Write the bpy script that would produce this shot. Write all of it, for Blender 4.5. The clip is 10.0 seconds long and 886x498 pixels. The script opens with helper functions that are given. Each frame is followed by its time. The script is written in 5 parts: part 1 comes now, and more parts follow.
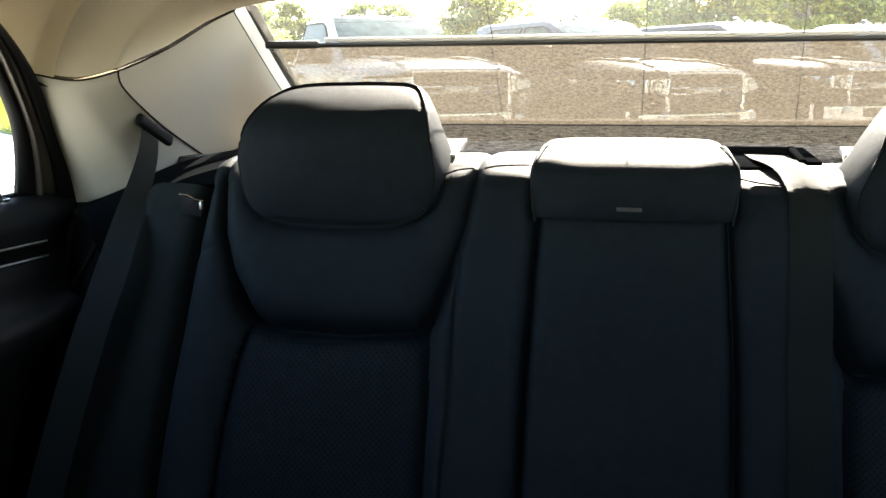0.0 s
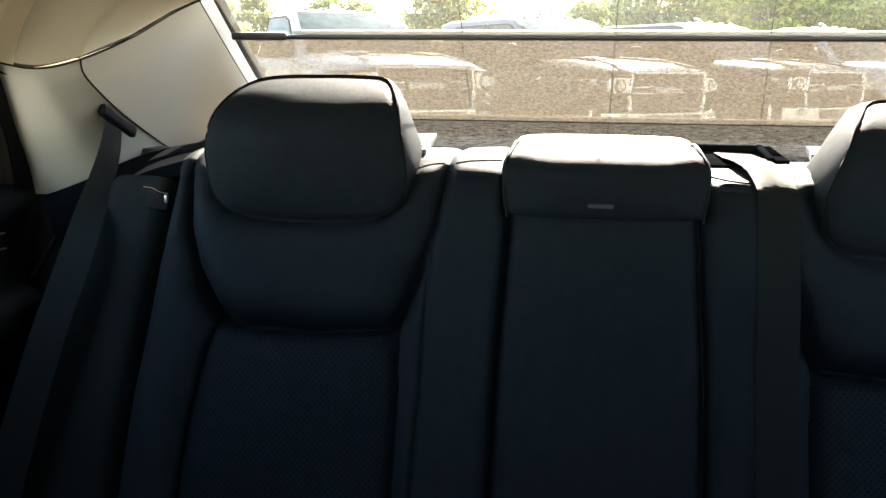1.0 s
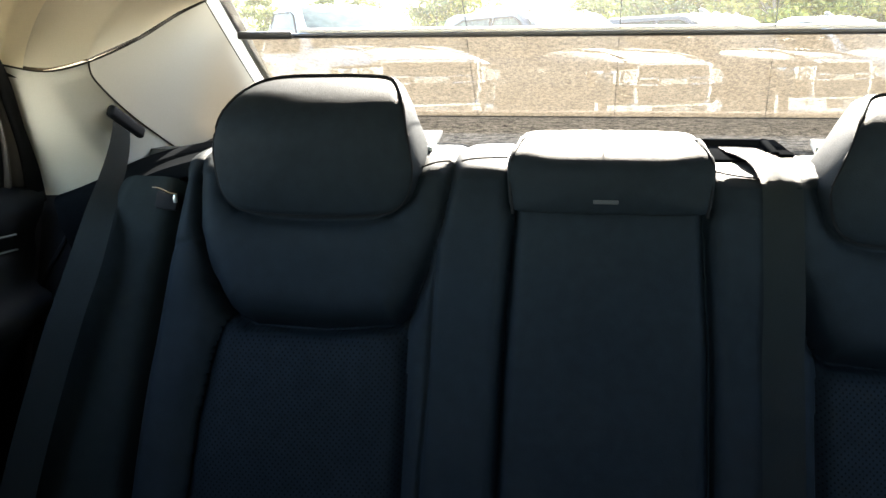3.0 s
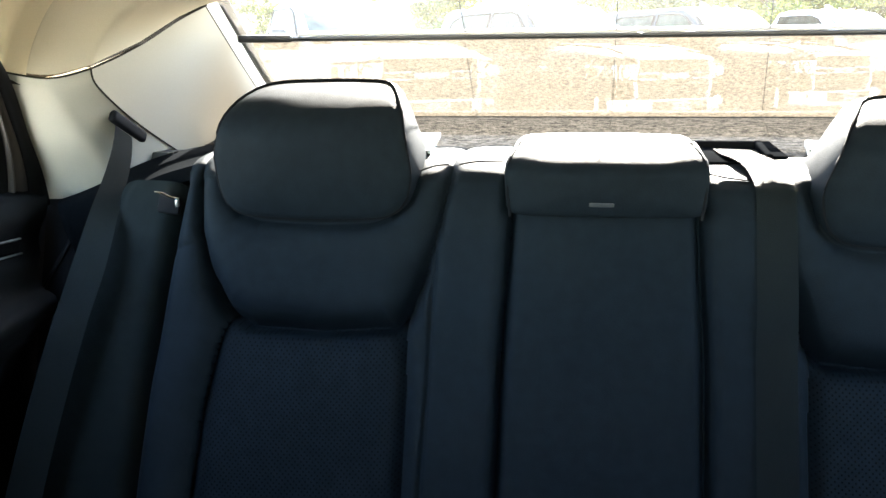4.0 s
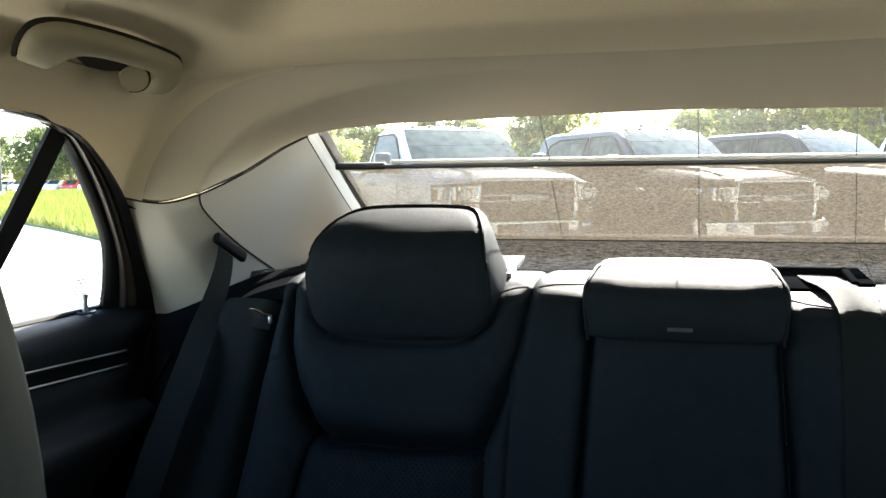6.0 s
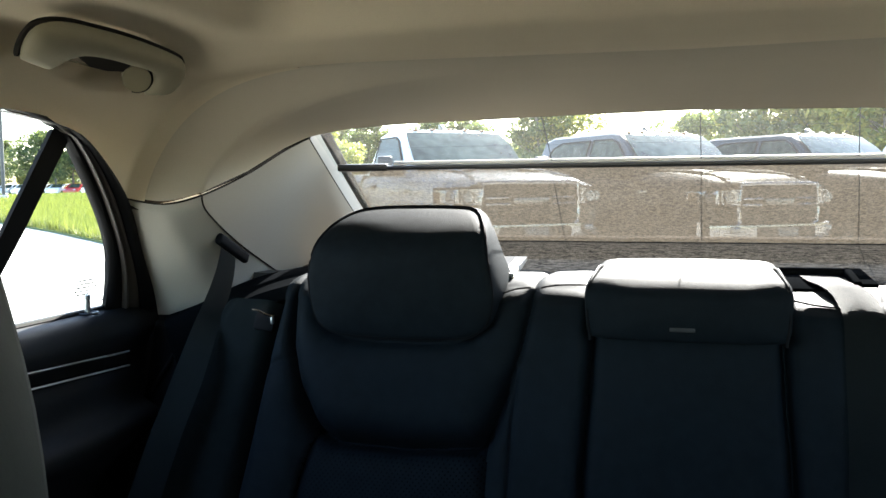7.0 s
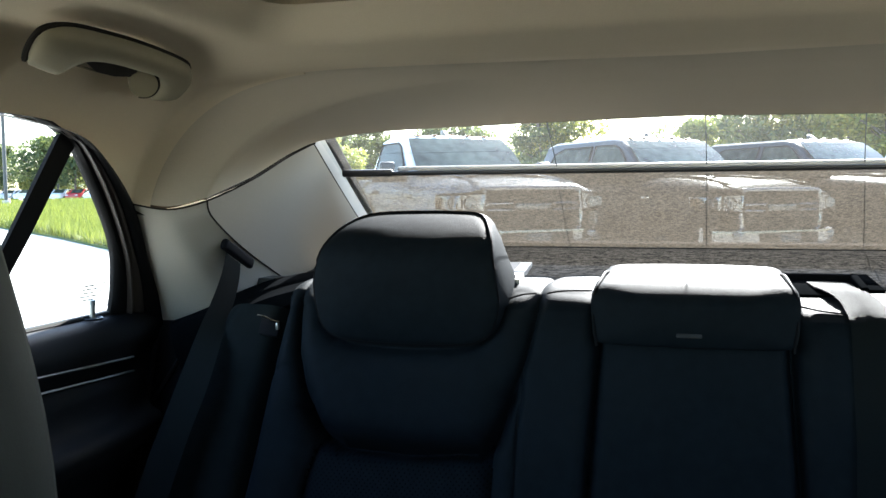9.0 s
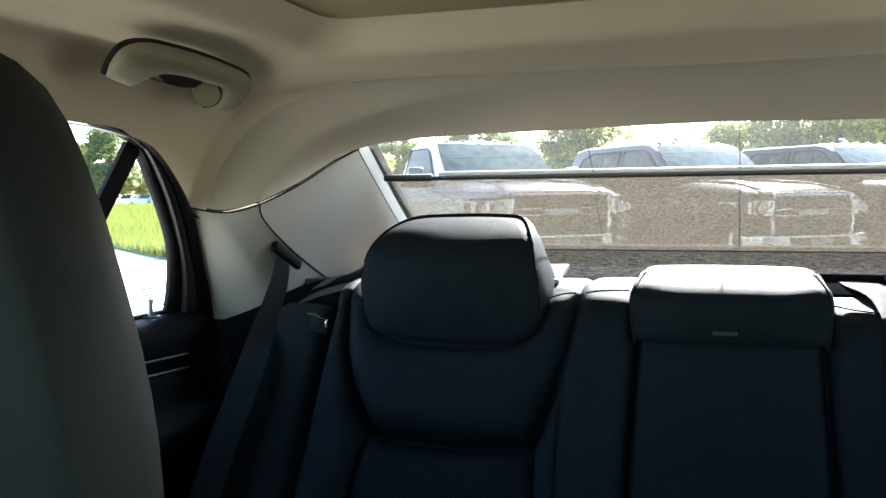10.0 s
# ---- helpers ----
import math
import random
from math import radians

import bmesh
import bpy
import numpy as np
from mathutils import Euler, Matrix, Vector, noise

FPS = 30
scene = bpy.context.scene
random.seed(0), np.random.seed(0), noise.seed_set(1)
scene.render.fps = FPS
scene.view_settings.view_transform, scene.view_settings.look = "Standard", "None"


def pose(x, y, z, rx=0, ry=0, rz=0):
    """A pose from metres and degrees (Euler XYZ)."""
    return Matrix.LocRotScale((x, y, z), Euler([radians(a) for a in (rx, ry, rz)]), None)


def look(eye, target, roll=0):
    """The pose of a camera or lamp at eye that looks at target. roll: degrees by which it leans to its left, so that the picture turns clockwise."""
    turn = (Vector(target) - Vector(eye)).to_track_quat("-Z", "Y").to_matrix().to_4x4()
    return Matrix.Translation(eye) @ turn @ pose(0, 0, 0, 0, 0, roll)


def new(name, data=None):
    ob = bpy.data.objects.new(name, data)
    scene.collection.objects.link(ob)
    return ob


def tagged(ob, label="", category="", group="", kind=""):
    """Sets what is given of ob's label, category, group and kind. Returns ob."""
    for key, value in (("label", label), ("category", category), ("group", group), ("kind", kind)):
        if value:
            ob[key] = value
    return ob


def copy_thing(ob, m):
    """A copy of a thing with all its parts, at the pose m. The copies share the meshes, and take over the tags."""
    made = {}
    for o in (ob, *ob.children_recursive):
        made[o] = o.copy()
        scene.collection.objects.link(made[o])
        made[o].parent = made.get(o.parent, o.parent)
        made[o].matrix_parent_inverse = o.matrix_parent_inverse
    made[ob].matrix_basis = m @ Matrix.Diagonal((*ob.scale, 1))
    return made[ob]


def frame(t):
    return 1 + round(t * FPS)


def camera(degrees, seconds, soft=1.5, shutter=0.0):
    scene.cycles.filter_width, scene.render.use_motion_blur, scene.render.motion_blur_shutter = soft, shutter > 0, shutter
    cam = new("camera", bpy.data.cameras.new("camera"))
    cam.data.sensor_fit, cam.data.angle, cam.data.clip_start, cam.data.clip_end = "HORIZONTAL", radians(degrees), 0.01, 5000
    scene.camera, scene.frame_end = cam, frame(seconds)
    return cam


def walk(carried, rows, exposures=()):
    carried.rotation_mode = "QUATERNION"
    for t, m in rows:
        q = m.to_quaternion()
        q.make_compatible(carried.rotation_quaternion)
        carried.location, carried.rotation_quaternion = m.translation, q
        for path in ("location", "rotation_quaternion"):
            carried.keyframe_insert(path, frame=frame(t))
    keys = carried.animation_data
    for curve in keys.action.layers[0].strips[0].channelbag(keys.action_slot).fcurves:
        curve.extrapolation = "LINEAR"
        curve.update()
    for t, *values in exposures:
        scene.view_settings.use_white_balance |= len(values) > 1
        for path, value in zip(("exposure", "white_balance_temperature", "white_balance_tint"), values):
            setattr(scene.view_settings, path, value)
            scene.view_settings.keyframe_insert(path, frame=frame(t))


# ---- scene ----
cam = camera(54.7, 10.0)
EXPOSURES = [(0, 4.15, 7150, 11), (2.0, 4.2, 7150, 11), (2.7, 4.5, 7000, 11), (4.0, 5.15, 6650, 10), (4.5, 4.65, 6500, 10), (5.0, 4.3, 6550, 10), (5.5, 4.05, 6650, 10), (7.5, 3.4, 6150, 10), (8.5, 3.35, 6000, 10), (9.5, 3.3, 5950, 10), (10.0, 3.65, 6000, 10)]
PATH = [
    (0, (-0.03, -0.025, 1.185), (-0.403, 1.898, 0.779), -0.4),
    (0.5, (-0.032, -0.021, 1.183), (-0.331, 1.914, 0.774), 0.8),
    (1, (-0.042, -0.018, 1.182), (-0.328, 1.918, 0.768), 0.5),
    (1.5, (-0.037, -0.02, 1.184), (-0.325, 1.914, 0.768), 0.2),
    (2, (-0.042, -0.026, 1.186), (-0.335, 1.907, 0.764), 0.1),
    (2.5, (-0.042, -0.022, 1.184), (-0.34, 1.91, 0.761), 0.0),
    (4, (-0.035, -0.038, 1.201), (-0.339, 1.889, 0.761), -0.5),
    (4.5, (-0.031, -0.039, 1.202), (-0.339, 1.888, 0.763), -0.2),
    (5, (-0.005, -0.069, 1.212), (-0.351, 1.863, 0.825), -0.0),
    (5.1, (-0.003, -0.073, 1.211), (-0.373, 1.863, 0.872), -0.2),
    (5.2, (-0.002, -0.07, 1.21), (-0.394, 1.869, 0.917), -0.1),
    (5.3, (-0.001, -0.068, 1.209), (-0.426, 1.867, 0.939), -0.2),
    (5.5, (-0.002, -0.067, 1.208), (-0.492, 1.859, 0.982), -0.4),
    (5.7, (0.0, -0.066, 1.21), (-0.524, 1.854, 1.013), -0.4),
    (6, (-0.006, -0.064, 1.208), (-0.538, 1.857, 1.045), -0.5),
    (7.5, (-0.005, -0.064, 1.204), (-0.545, 1.856, 1.049), -0.5),
    (8, (-0.007, -0.064, 1.204), (-0.548, 1.855, 1.047), -0.5),
    (8.5, (-0.008, -0.067, 1.205), (-0.548, 1.853, 1.056), -0.5),
    (9, (-0.011, -0.064, 1.204), (-0.553, 1.856, 1.062), -0.5),
    (9.5, (-0.013, -0.072, 1.204), (-0.556, 1.848, 1.068), -0.5),
    (9.8, (-0.016, -0.097, 1.203), (-0.583, 1.816, 1.071), -0.5),
    (10, (-0.019, -0.119, 1.202), (-0.621, 1.784, 1.073), -0.6),
]
walk(cam, [(t, look(eye, target, roll)) for t, eye, target, roll in PATH], EXPOSURES)

# ---- light ----
world = bpy.data.worlds.new("world")
scene.world = world
world.use_nodes = True
SUN_ELEVATION, SUN_TURN = radians(32), radians(5)   # the sun stands behind the car, a little to its right
wn = world.node_tree
sky = wn.nodes.new("ShaderNodeTexSky")
sky.sky_type, sky.sun_disc = "NISHITA", False
sky.sun_elevation, sky.sun_rotation = SUN_ELEVATION, SUN_TURN
wn.links.new(sky.outputs[0], wn.nodes["Background"].inputs[0])
wn.nodes["Background"].inputs[1].default_value = 0.105
sun = new("sun", bpy.data.lights.new("sun", "SUN"))
sun.data.energy, sun.data.angle, sun.data.color = 5.0, radians(0.5), (1.0, 0.955, 0.87)
sun_way = Vector((math.sin(SUN_TURN) * math.cos(SUN_ELEVATION), math.cos(SUN_TURN) * math.cos(SUN_ELEVATION), math.sin(SUN_ELEVATION)))
sun.matrix_world = look(sun_way * 30, (0, 0, 0))


# ---- materials ----
def material(name, color, rough=0.6, metal=0.0, vary=0.12, grain=40.0, bump=0.1, bump_scale=400.0, depth=0.001, spec=0.5, stain=3.0, coat=0.0):
    """A surface with fine relief and a colour that varies at two scales (grain and stain, per metre)."""
    m = bpy.data.materials.new(name)
    m.use_nodes = True
    n, l = m.node_tree.nodes, m.node_tree.links
    b = n["Principled BSDF"]
    b.inputs["Roughness"].default_value, b.inputs["Metallic"].default_value = rough, metal
    b.inputs["Specular IOR Level"].default_value, b.inputs["Coat Weight"].default_value = spec, coat
    at = n.new("ShaderNodeTexCoord")
    fine, wide = n.new("ShaderNodeTexNoise"), n.new("ShaderNodeTexNoise")
    fine.inputs["Scale"].default_value, wide.inputs["Scale"].default_value = grain, stain
    fine.inputs["Detail"].default_value = 3
    add = n.new("ShaderNodeMath")
    add.operation = "ADD"
    ramp = n.new("ShaderNodeMapRange")
    ramp.inputs[1].default_value, ramp.inputs[2].default_value = 0.7, 1.3
    ramp.inputs[3].default_value, ramp.inputs[4].default_value = 1 - vary, 1 + vary
    mul = n.new("ShaderNodeVectorMath")
    mul.operation = "SCALE"
    mul.inputs[0].default_value = color
    for t in (fine, wide):
        l.new(at.outputs["Object"], t.inputs["Vector"])
    l.new(fine.outputs[0], add.inputs[0])
    l.new(wide.outputs[0], add.inputs[1])
    l.new(add.outputs[0], ramp.inputs[0])
    l.new(ramp.outputs[0], mul.inputs["Scale"])
    l.new(mul.outputs[0], b.inputs["Base Color"])
    if bump:
        tex = n.new("ShaderNodeTexNoise")
        tex.inputs["Scale"].default_value = bump_scale
        bn = n.new("ShaderNodeBump")
        bn.inputs["Strength"].default_value, bn.inputs["Distance"].default_value = bump, depth
        l.new(at.outputs["Object"], tex.inputs["Vector"])
        l.new(tex.outputs[0], bn.inputs["Height"])
        l.new(bn.outputs[0], b.inputs["Normal"])
    return m


def leather(name, color, rough, holes=False):
    """Grained leather; holes: rows of small perforations."""
    m = material(name, color, rough, vary=0.2, grain=60, bump=0, spec=0.045)
    n, l = m.node_tree.nodes, m.node_tree.links
    b = n["Principled BSDF"]
    at = n["Texture Coordinate"]
    cell = n.new("ShaderNodeTexVoronoi")
    cell.inputs["Scale"].default_value = 620
    l.new(at.outputs["Object"], cell.inputs["Vector"])
    soft = n.new("ShaderNodeTexNoise")
    soft.inputs["Scale"].default_value = 14
    l.new(at.outputs["Object"], soft.inputs["Vector"])
    bn, bw = n.new("ShaderNodeBump"), n.new("ShaderNodeBump")
    bn.inputs["Strength"].default_value, bn.inputs["Distance"].default_value = 0.30, 0.0005
    bw.inputs["Strength"].default_value, bw.inputs["Distance"].default_value = 0.12, 0.008
    l.new(cell.outputs["Distance"], bn.inputs["Height"])
    l.new(soft.outputs[0], bw.inputs["Height"])
    l.new(bw.outputs[0], bn.inputs["Normal"])
    l.new(bn.outputs[0], b.inputs["Normal"])
    if holes:
        split = n.new("ShaderNodeSeparateXYZ")
        l.new(at.outputs["Object"], split.inputs[0])
        waves = []
        for out, turn in (("X", 0), ("Z", 0)):
            w = n.new("ShaderNodeMath")
            w.operation, w.inputs[1].default_value = "MULTIPLY", 2 * math.pi / 0.0075
            sn = n.new("ShaderNodeMath")
            sn.operation = "SINE"
            l.new(split.outputs[out], w.inputs[0])
            l.new(w.outputs[0], sn.inputs[0])
            waves.append(sn)
        prod = n.new("ShaderNodeMath")
        prod.operation = "MULTIPLY"
        l.new(waves[0].outputs[0], prod.inputs[0])
        l.new(waves[1].outputs[0], prod.inputs[1])
        hole = n.new("ShaderNodeMapRange")
        hole.inputs[1].default_value, hole.inputs[2].default_value = 0.55, 0.75
        hole.inputs[3].default_value, hole.inputs[4].default_value = 1.0, 0.15
        l.new(prod.outputs[0], hole.inputs[0])
        old = b.inputs["Base Color"].links[0].from_socket
        dim = n.new("ShaderNodeVectorMath")
        dim.operation = "SCALE"
        l.new(old, dim.inputs[0])
        l.new(hole.outputs[0], dim.inputs["Scale"])
        l.new(dim.outputs[0], b.inputs["Base Color"])
    return m


def pane_material(name, tint, gloss=0.04, veil=0.012):
    """Thin clear glass: what lies behind shows through, with a faint mirror image."""
    m = bpy.data.materials.new(name)
    m.use_nodes = True
    n, l = m.node_tree.nodes, m.node_tree.links
    n.remove(n["Principled BSDF"])
    clear, shine, mix = n.new("ShaderNodeBsdfTransparent"), n.new("ShaderNodeBsdfGlossy"), n.new("ShaderNodeMixShader")
    clear.inputs[0].default_value = (*tint, 1)
    shine.inputs["Roughness"].default_value = 0.02
    mix.inputs[0].default_value = gloss
    l.new(clear.outputs[0], mix.inputs[1])
    l.new(shine.outputs[0], mix.inputs[2])
    # a thin uneven translucent film that imitates glare over the view
    film, veiled, blot, level = n.new("ShaderNodeBsdfTranslucent"), n.new("ShaderNodeMixShader"), n.new("ShaderNodeTexNoise"), n.new("ShaderNodeMapRange")
    film.inputs[0].default_value = (0.95, 0.91, 0.82, 1)
    at = n.new("ShaderNodeTexCoord")
    blot.inputs["Scale"].default_value, blot.inputs["Detail"].default_value = 3.5, 4
    l.new(at.outputs["Object"], blot.inputs["Vector"])
    l.new(blot.outputs[0], level.inputs[0])
    level.inputs[1].default_value, level.inputs[2].default_value = 0.3, 0.7
    level.inputs[3].default_value, level.inputs[4].default_value = veil * 0.4, veil * 1.6
    l.new(level.outputs[0], veiled.inputs[0])
    l.new(mix.outputs[0], veiled.inputs[1])
    l.new(film.outputs[0], veiled.inputs[2])
    l.new(veiled.outputs[0], n["Material Output"].inputs[0])
    return m


def mesh_fabric(name, color, openness):
    """Woven blind fabric: fine yarns with open holes between them, in uneven rows along and across the weave."""
    m = material(name, color, 0.7, vary=0.6, grain=330, stain=150, bump=0)
    n, l = m.node_tree.nodes, m.node_tree.links
    b = n["Principled BSDF"]
    clear, mix, thin, add = n.new("ShaderNodeBsdfTransparent"), n.new("ShaderNodeMixShader"), n.new("ShaderNodeBsdfTranslucent"), n.new("ShaderNodeMixShader")
    glow = n.new("ShaderNodeVectorMath")
    glow.operation = "SCALE"
    glow.inputs["Scale"].default_value = 2.1
    l.new(b.inputs["Base Color"].links[0].from_socket, glow.inputs[0])
    l.new(glow.outputs[0], thin.inputs[0])
    add.inputs[0].default_value = 0.16
    at = n["Texture Coordinate"]
    mp = n.new("ShaderNodeMapping")
    mp.inputs["Scale"].default_value = (480, 140, 320)
    l.new(at.outputs["Object"], mp.inputs[0])
    weave = n.new("ShaderNodeTexNoise")
    weave.inputs["Scale"].default_value, weave.inputs["Detail"].default_value = 1.6, 3
    l.new(mp.outputs[0], weave.inputs["Vector"])
    # yarns standing up the cloth, drawn a little out of line
    rows = n.new("ShaderNodeTexWave")
    rows.wave_type, rows.bands_direction = "BANDS", "X"
    rows.inputs["Scale"].default_value, rows.inputs["Distortion"].default_value = 72, 0.7
    rows.inputs["Detail"].default_value, rows.inputs["Detail Scale"].default_value = 2, 0.5
    l.new(at.outputs["Object"], rows.inputs["Vector"])
    both = n.new("ShaderNodeMath")
    both.operation, both.inputs[1].default_value = "MULTIPLY_ADD", 0.11
    l.new(rows.outputs["Fac"], both.inputs[0])
    l.new(weave.outputs[0], both.inputs[2])
    ramp = n.new("ShaderNodeMapRange")
    ramp.inputs[1].default_value, ramp.inputs[2].default_value = 0.42, 0.68
    ramp.inputs[3].default_value, ramp.inputs[4].default_value = openness * 0.35, openness * 1.65
    l.new(both.outputs[0], ramp.inputs[0])
    l.new(ramp.outputs[0], mix.inputs[0])
    l.new(b.outputs[0], add.inputs[1])
    l.new(thin.outputs[0], add.inputs[2])
    l.new(add.outputs[0], mix.inputs[1])
    l.new(clear.outputs[0], mix.inputs[2])
    l.new(mix.outputs[0], n["Material Output"].inputs[0])
    return m


def leaf_material(name, low, high):
    """Leaves whose colour differs from leaf to leaf, with light coming through them."""
    m = bpy.data.materials.new(name)
    m.use_nodes = True
    n, l = m.node_tree.nodes, m.node_tree.links
    b = n["Principled BSDF"]
    b.inputs["Roughness"].default_value = 0.55
    geo, ramp = n.new("ShaderNodeNewGeometry"), n.new("ShaderNodeValToRGB")
    ramp.color_ramp.elements[0].color, ramp.color_ramp.elements[1].color = (*low, 1), (*high, 1)
    l.new(geo.outputs["Random Per Island"], ramp.inputs[0])
    l.new(ramp.outputs[0], b.inputs["Base Color"])
    thin, mix = n.new("ShaderNodeBsdfTranslucent"), n.new("ShaderNodeMixShader")
    l.new(ramp.outputs[0], thin.inputs[0])
    mix.inputs[0].default_value = 0.45
    l.new(b.outputs[0], mix.inputs[1])
    l.new(thin.outputs[0], mix.inputs[2])
    l.new(mix.outputs[0], n["Material Output"].inputs[0])
    return m


BLACK_LEATHER = leather("black_leather", (0.0103, 0.0138, 0.0168), 0.6)
HOLED_LEATHER = leather("perforated_black_leather", (0.0088, 0.0123, 0.0158), 0.6, holes=True)
PIPING = material("black_piping", (0.005, 0.005, 0.006), 0.75, bump=0, spec=0.15)
# sheenless black that makes sun-struck parts look as if in shade
SUNLESS_BLACK = material("sunless_black", (0.0045, 0.0050, 0.0056), 0.95, vary=0.2, grain=300, bump=0.2, spec=0.0)
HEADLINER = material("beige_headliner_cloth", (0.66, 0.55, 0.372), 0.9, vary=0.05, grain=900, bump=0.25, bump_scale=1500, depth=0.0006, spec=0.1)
# headliner cloth again, with the shade behind the crease put into its colour
SHADED_LINING = material("shaded_headliner_cloth", (0.535, 0.458, 0.335), 0.9, vary=0.05, grain=900, bump=0.25, bump_scale=1500, depth=0.0006, spec=0.1)
# blind cloth darkened to carry the shade of the roof recess
SHADED_BLIND = material("shaded_blind_cloth", (0.40, 0.32, 0.18), 0.9, vary=0.08, grain=900, bump=0.25, bump_scale=1500, depth=0.0006, spec=0.1)
# pillar trim in a dimmer tone, to offset the light falling on this panel
QUARTER_TRIM = material("dimmed_quarter_trim", (0.35, 0.305, 0.235), 0.75, vary=0.05, grain=500, bump=0.2, bump_scale=1100, depth=0.0005, spec=0.15)
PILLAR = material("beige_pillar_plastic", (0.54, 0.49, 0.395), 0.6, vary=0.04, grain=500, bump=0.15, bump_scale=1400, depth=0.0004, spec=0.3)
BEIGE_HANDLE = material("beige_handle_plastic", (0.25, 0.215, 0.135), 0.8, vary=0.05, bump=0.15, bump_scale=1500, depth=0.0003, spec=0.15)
SEAM = material("seam_shadow_gap", (0.022, 0.019, 0.015), 0.95, bump=0, spec=0.03)
SEAT_BACK = material("green_black_seat_back_vinyl", (0.0092, 0.0142, 0.0118), 0.66, vary=0.15, grain=300, bump=0.2, bump_scale=900, depth=0.0004, spec=0.35)
DOOR_VINYL = material("black_door_vinyl", (0.008, 0.008, 0.009), 0.6, vary=0.15, grain=200, bump=0.3, bump_scale=900, depth=0.0006, spec=0.25)
# copy of the seat leather, toned darker for the shade on the side wing
WING_LEATHER = leather("shade_toned_wing_leather", (0.0095, 0.0122, 0.0122), 0.62)
MATT_VINYL = material("matt_black_vinyl", (0.007, 0.007, 0.008), 0.85, vary=0.15, grain=200, bump=0.2, bump_scale=900, depth=0.0005, spec=0.15)
BLACK_PLASTIC = material("black_plastic", (0.012, 0.012, 0.013), 0.4, bump=0.1)
RUBBER = material("black_rubber", (0.006, 0.0055, 0.0055), 0.75, bump=0.2, spec=0.2)
BROWN_TRIM = material("brown_black_window_trim", (0.085, 0.07, 0.058), 0.5, bump=0.1)
CHROME = material("chrome", (0.75, 0.75, 0.76), 0.12, 1.0, vary=0.03, bump=0)
SATIN = material("satin_metal", (0.45, 0.44, 0.42), 0.35, 1.0, vary=0.05, bump=0)
WEBBING = material("grey_black_seat_belt_webbing", (0.0145, 0.0180, 0.0172), 0.85, vary=0.15, grain=700, bump=0.5, bump_scale=900, depth=0.0006, spec=0.3)
CARPET = material("speckled_grey_shelf_carpet", (0.086, 0.078, 0.066), 1.0, vary=1.0, grain=190, stain=60, bump=0.8, bump_scale=230, depth=0.005, spec=0.05)
BEZEL = material("pale_speaker_bezel", (0.55, 0.52, 0.47), 0.6, vary=0.05)
SHADE_CLOTH = mesh_fabric("sunshade_mesh", (0.052, 0.0445, 0.034), 0.085)
REAR_GLASS = pane_material("hazed_rear_glass", (0.86, 0.9, 0.87), 0.04, 0.011)
CAR_GLASS = pane_material("car_glass", (0.86, 0.9, 0.87), 0.04, 0.006)
FRIT = material("black_glass_border", (0.006, 0.006, 0.006), 0.3, bump=0)
WIRE = material("dark_aerial_wire", (0.02, 0.02, 0.02), 0.5, bump=0)
CAR_PAINT = material("dark_body_paint", (0.02, 0.02, 0.022), 0.5, bump=0, coat=0.05)
CONCRETE = material("pale_concrete_pavement", (0.46, 0.44, 0.40), 0.9, vary=0.14, grain=6, stain=0.25, bump=0.4, bump_scale=60, depth=0.006, spec=0.2)
SOIL = material("grassy_soil", (0.07, 0.10, 0.025), 0.95, vary=0.3, grain=3, stain=0.2, bump=0.5, bump_scale=20, depth=0.05)
GRASS = leaf_material("grass_blades", (0.040, 0.070, 0.010), (0.21, 0.22, 0.035))
LEAVES = leaf_material("green_leaves", (0.045, 0.072, 0.024), (0.17, 0.19, 0.06))
YELLOW_LEAVES = leaf_material("yellowing_leaves", (0.08, 0.12, 0.03), (0.36, 0.34, 0.08))
BARK = material("grey_bark", (0.12, 0.10, 0.08), 0.9, vary=0.3, grain=8, bump=0.8, bump_scale=20, depth=0.02)
WHITE_PAINT = material("white_truck_paint", (0.78, 0.79, 0.80), 0.25, vary=0.02, bump=0, coat=0.6)
GREY_PAINT = material("charcoal_truck_paint", (0.022, 0.025, 0.030), 0.3, vary=0.05, bump=0, coat=0.0, spec=0.25)
BLUE_PAINT = material("dark_blue_truck_paint", (0.013, 0.017, 0.023), 0.3, vary=0.05, bump=0, coat=0.0, spec=0.25)
# green tint and mottling imitate trees and haze mirrored in the glass
TRUCK_GLASS = material("reflection_toned_glass", (0.036, 0.048, 0.036), 0.08, vary=0.6, grain=9, stain=2.5, bump=0, spec=0.22)
LENS = material("headlamp_lens", (0.55, 0.56, 0.57), 0.12, 0.6, vary=0.2, grain=25, bump=0.3, bump_scale=40, depth=0.01)
GRILLE = material("black_grille_mesh", (0.03, 0.03, 0.032), 0.35, bump=0.2)
TYRE = material("tyre_rubber", (0.02, 0.02, 0.02), 0.85, bump=0.2)
AMBER = material("amber_lamp_lens", (0.16, 0.07, 0.02), 0.25, bump=0)
POLE = material("dark_pole_paint", (0.05, 0.05, 0.05), 0.5)
RED_PAINT = material("red_car_paint", (0.35, 0.03, 0.03), 0.25, bump=0)
SILVER_PAINT = material("silver_car_paint", (0.5, 0.5, 0.52), 0.3, bump=0)
PRINT = material("etched_glass_print", (0.35, 0.36, 0.35), 0.8, bump=0)


# ---- building helpers ----
def thing(name, label, category, group="", kind=""):
    return tagged(new(name), label, category, group, kind)


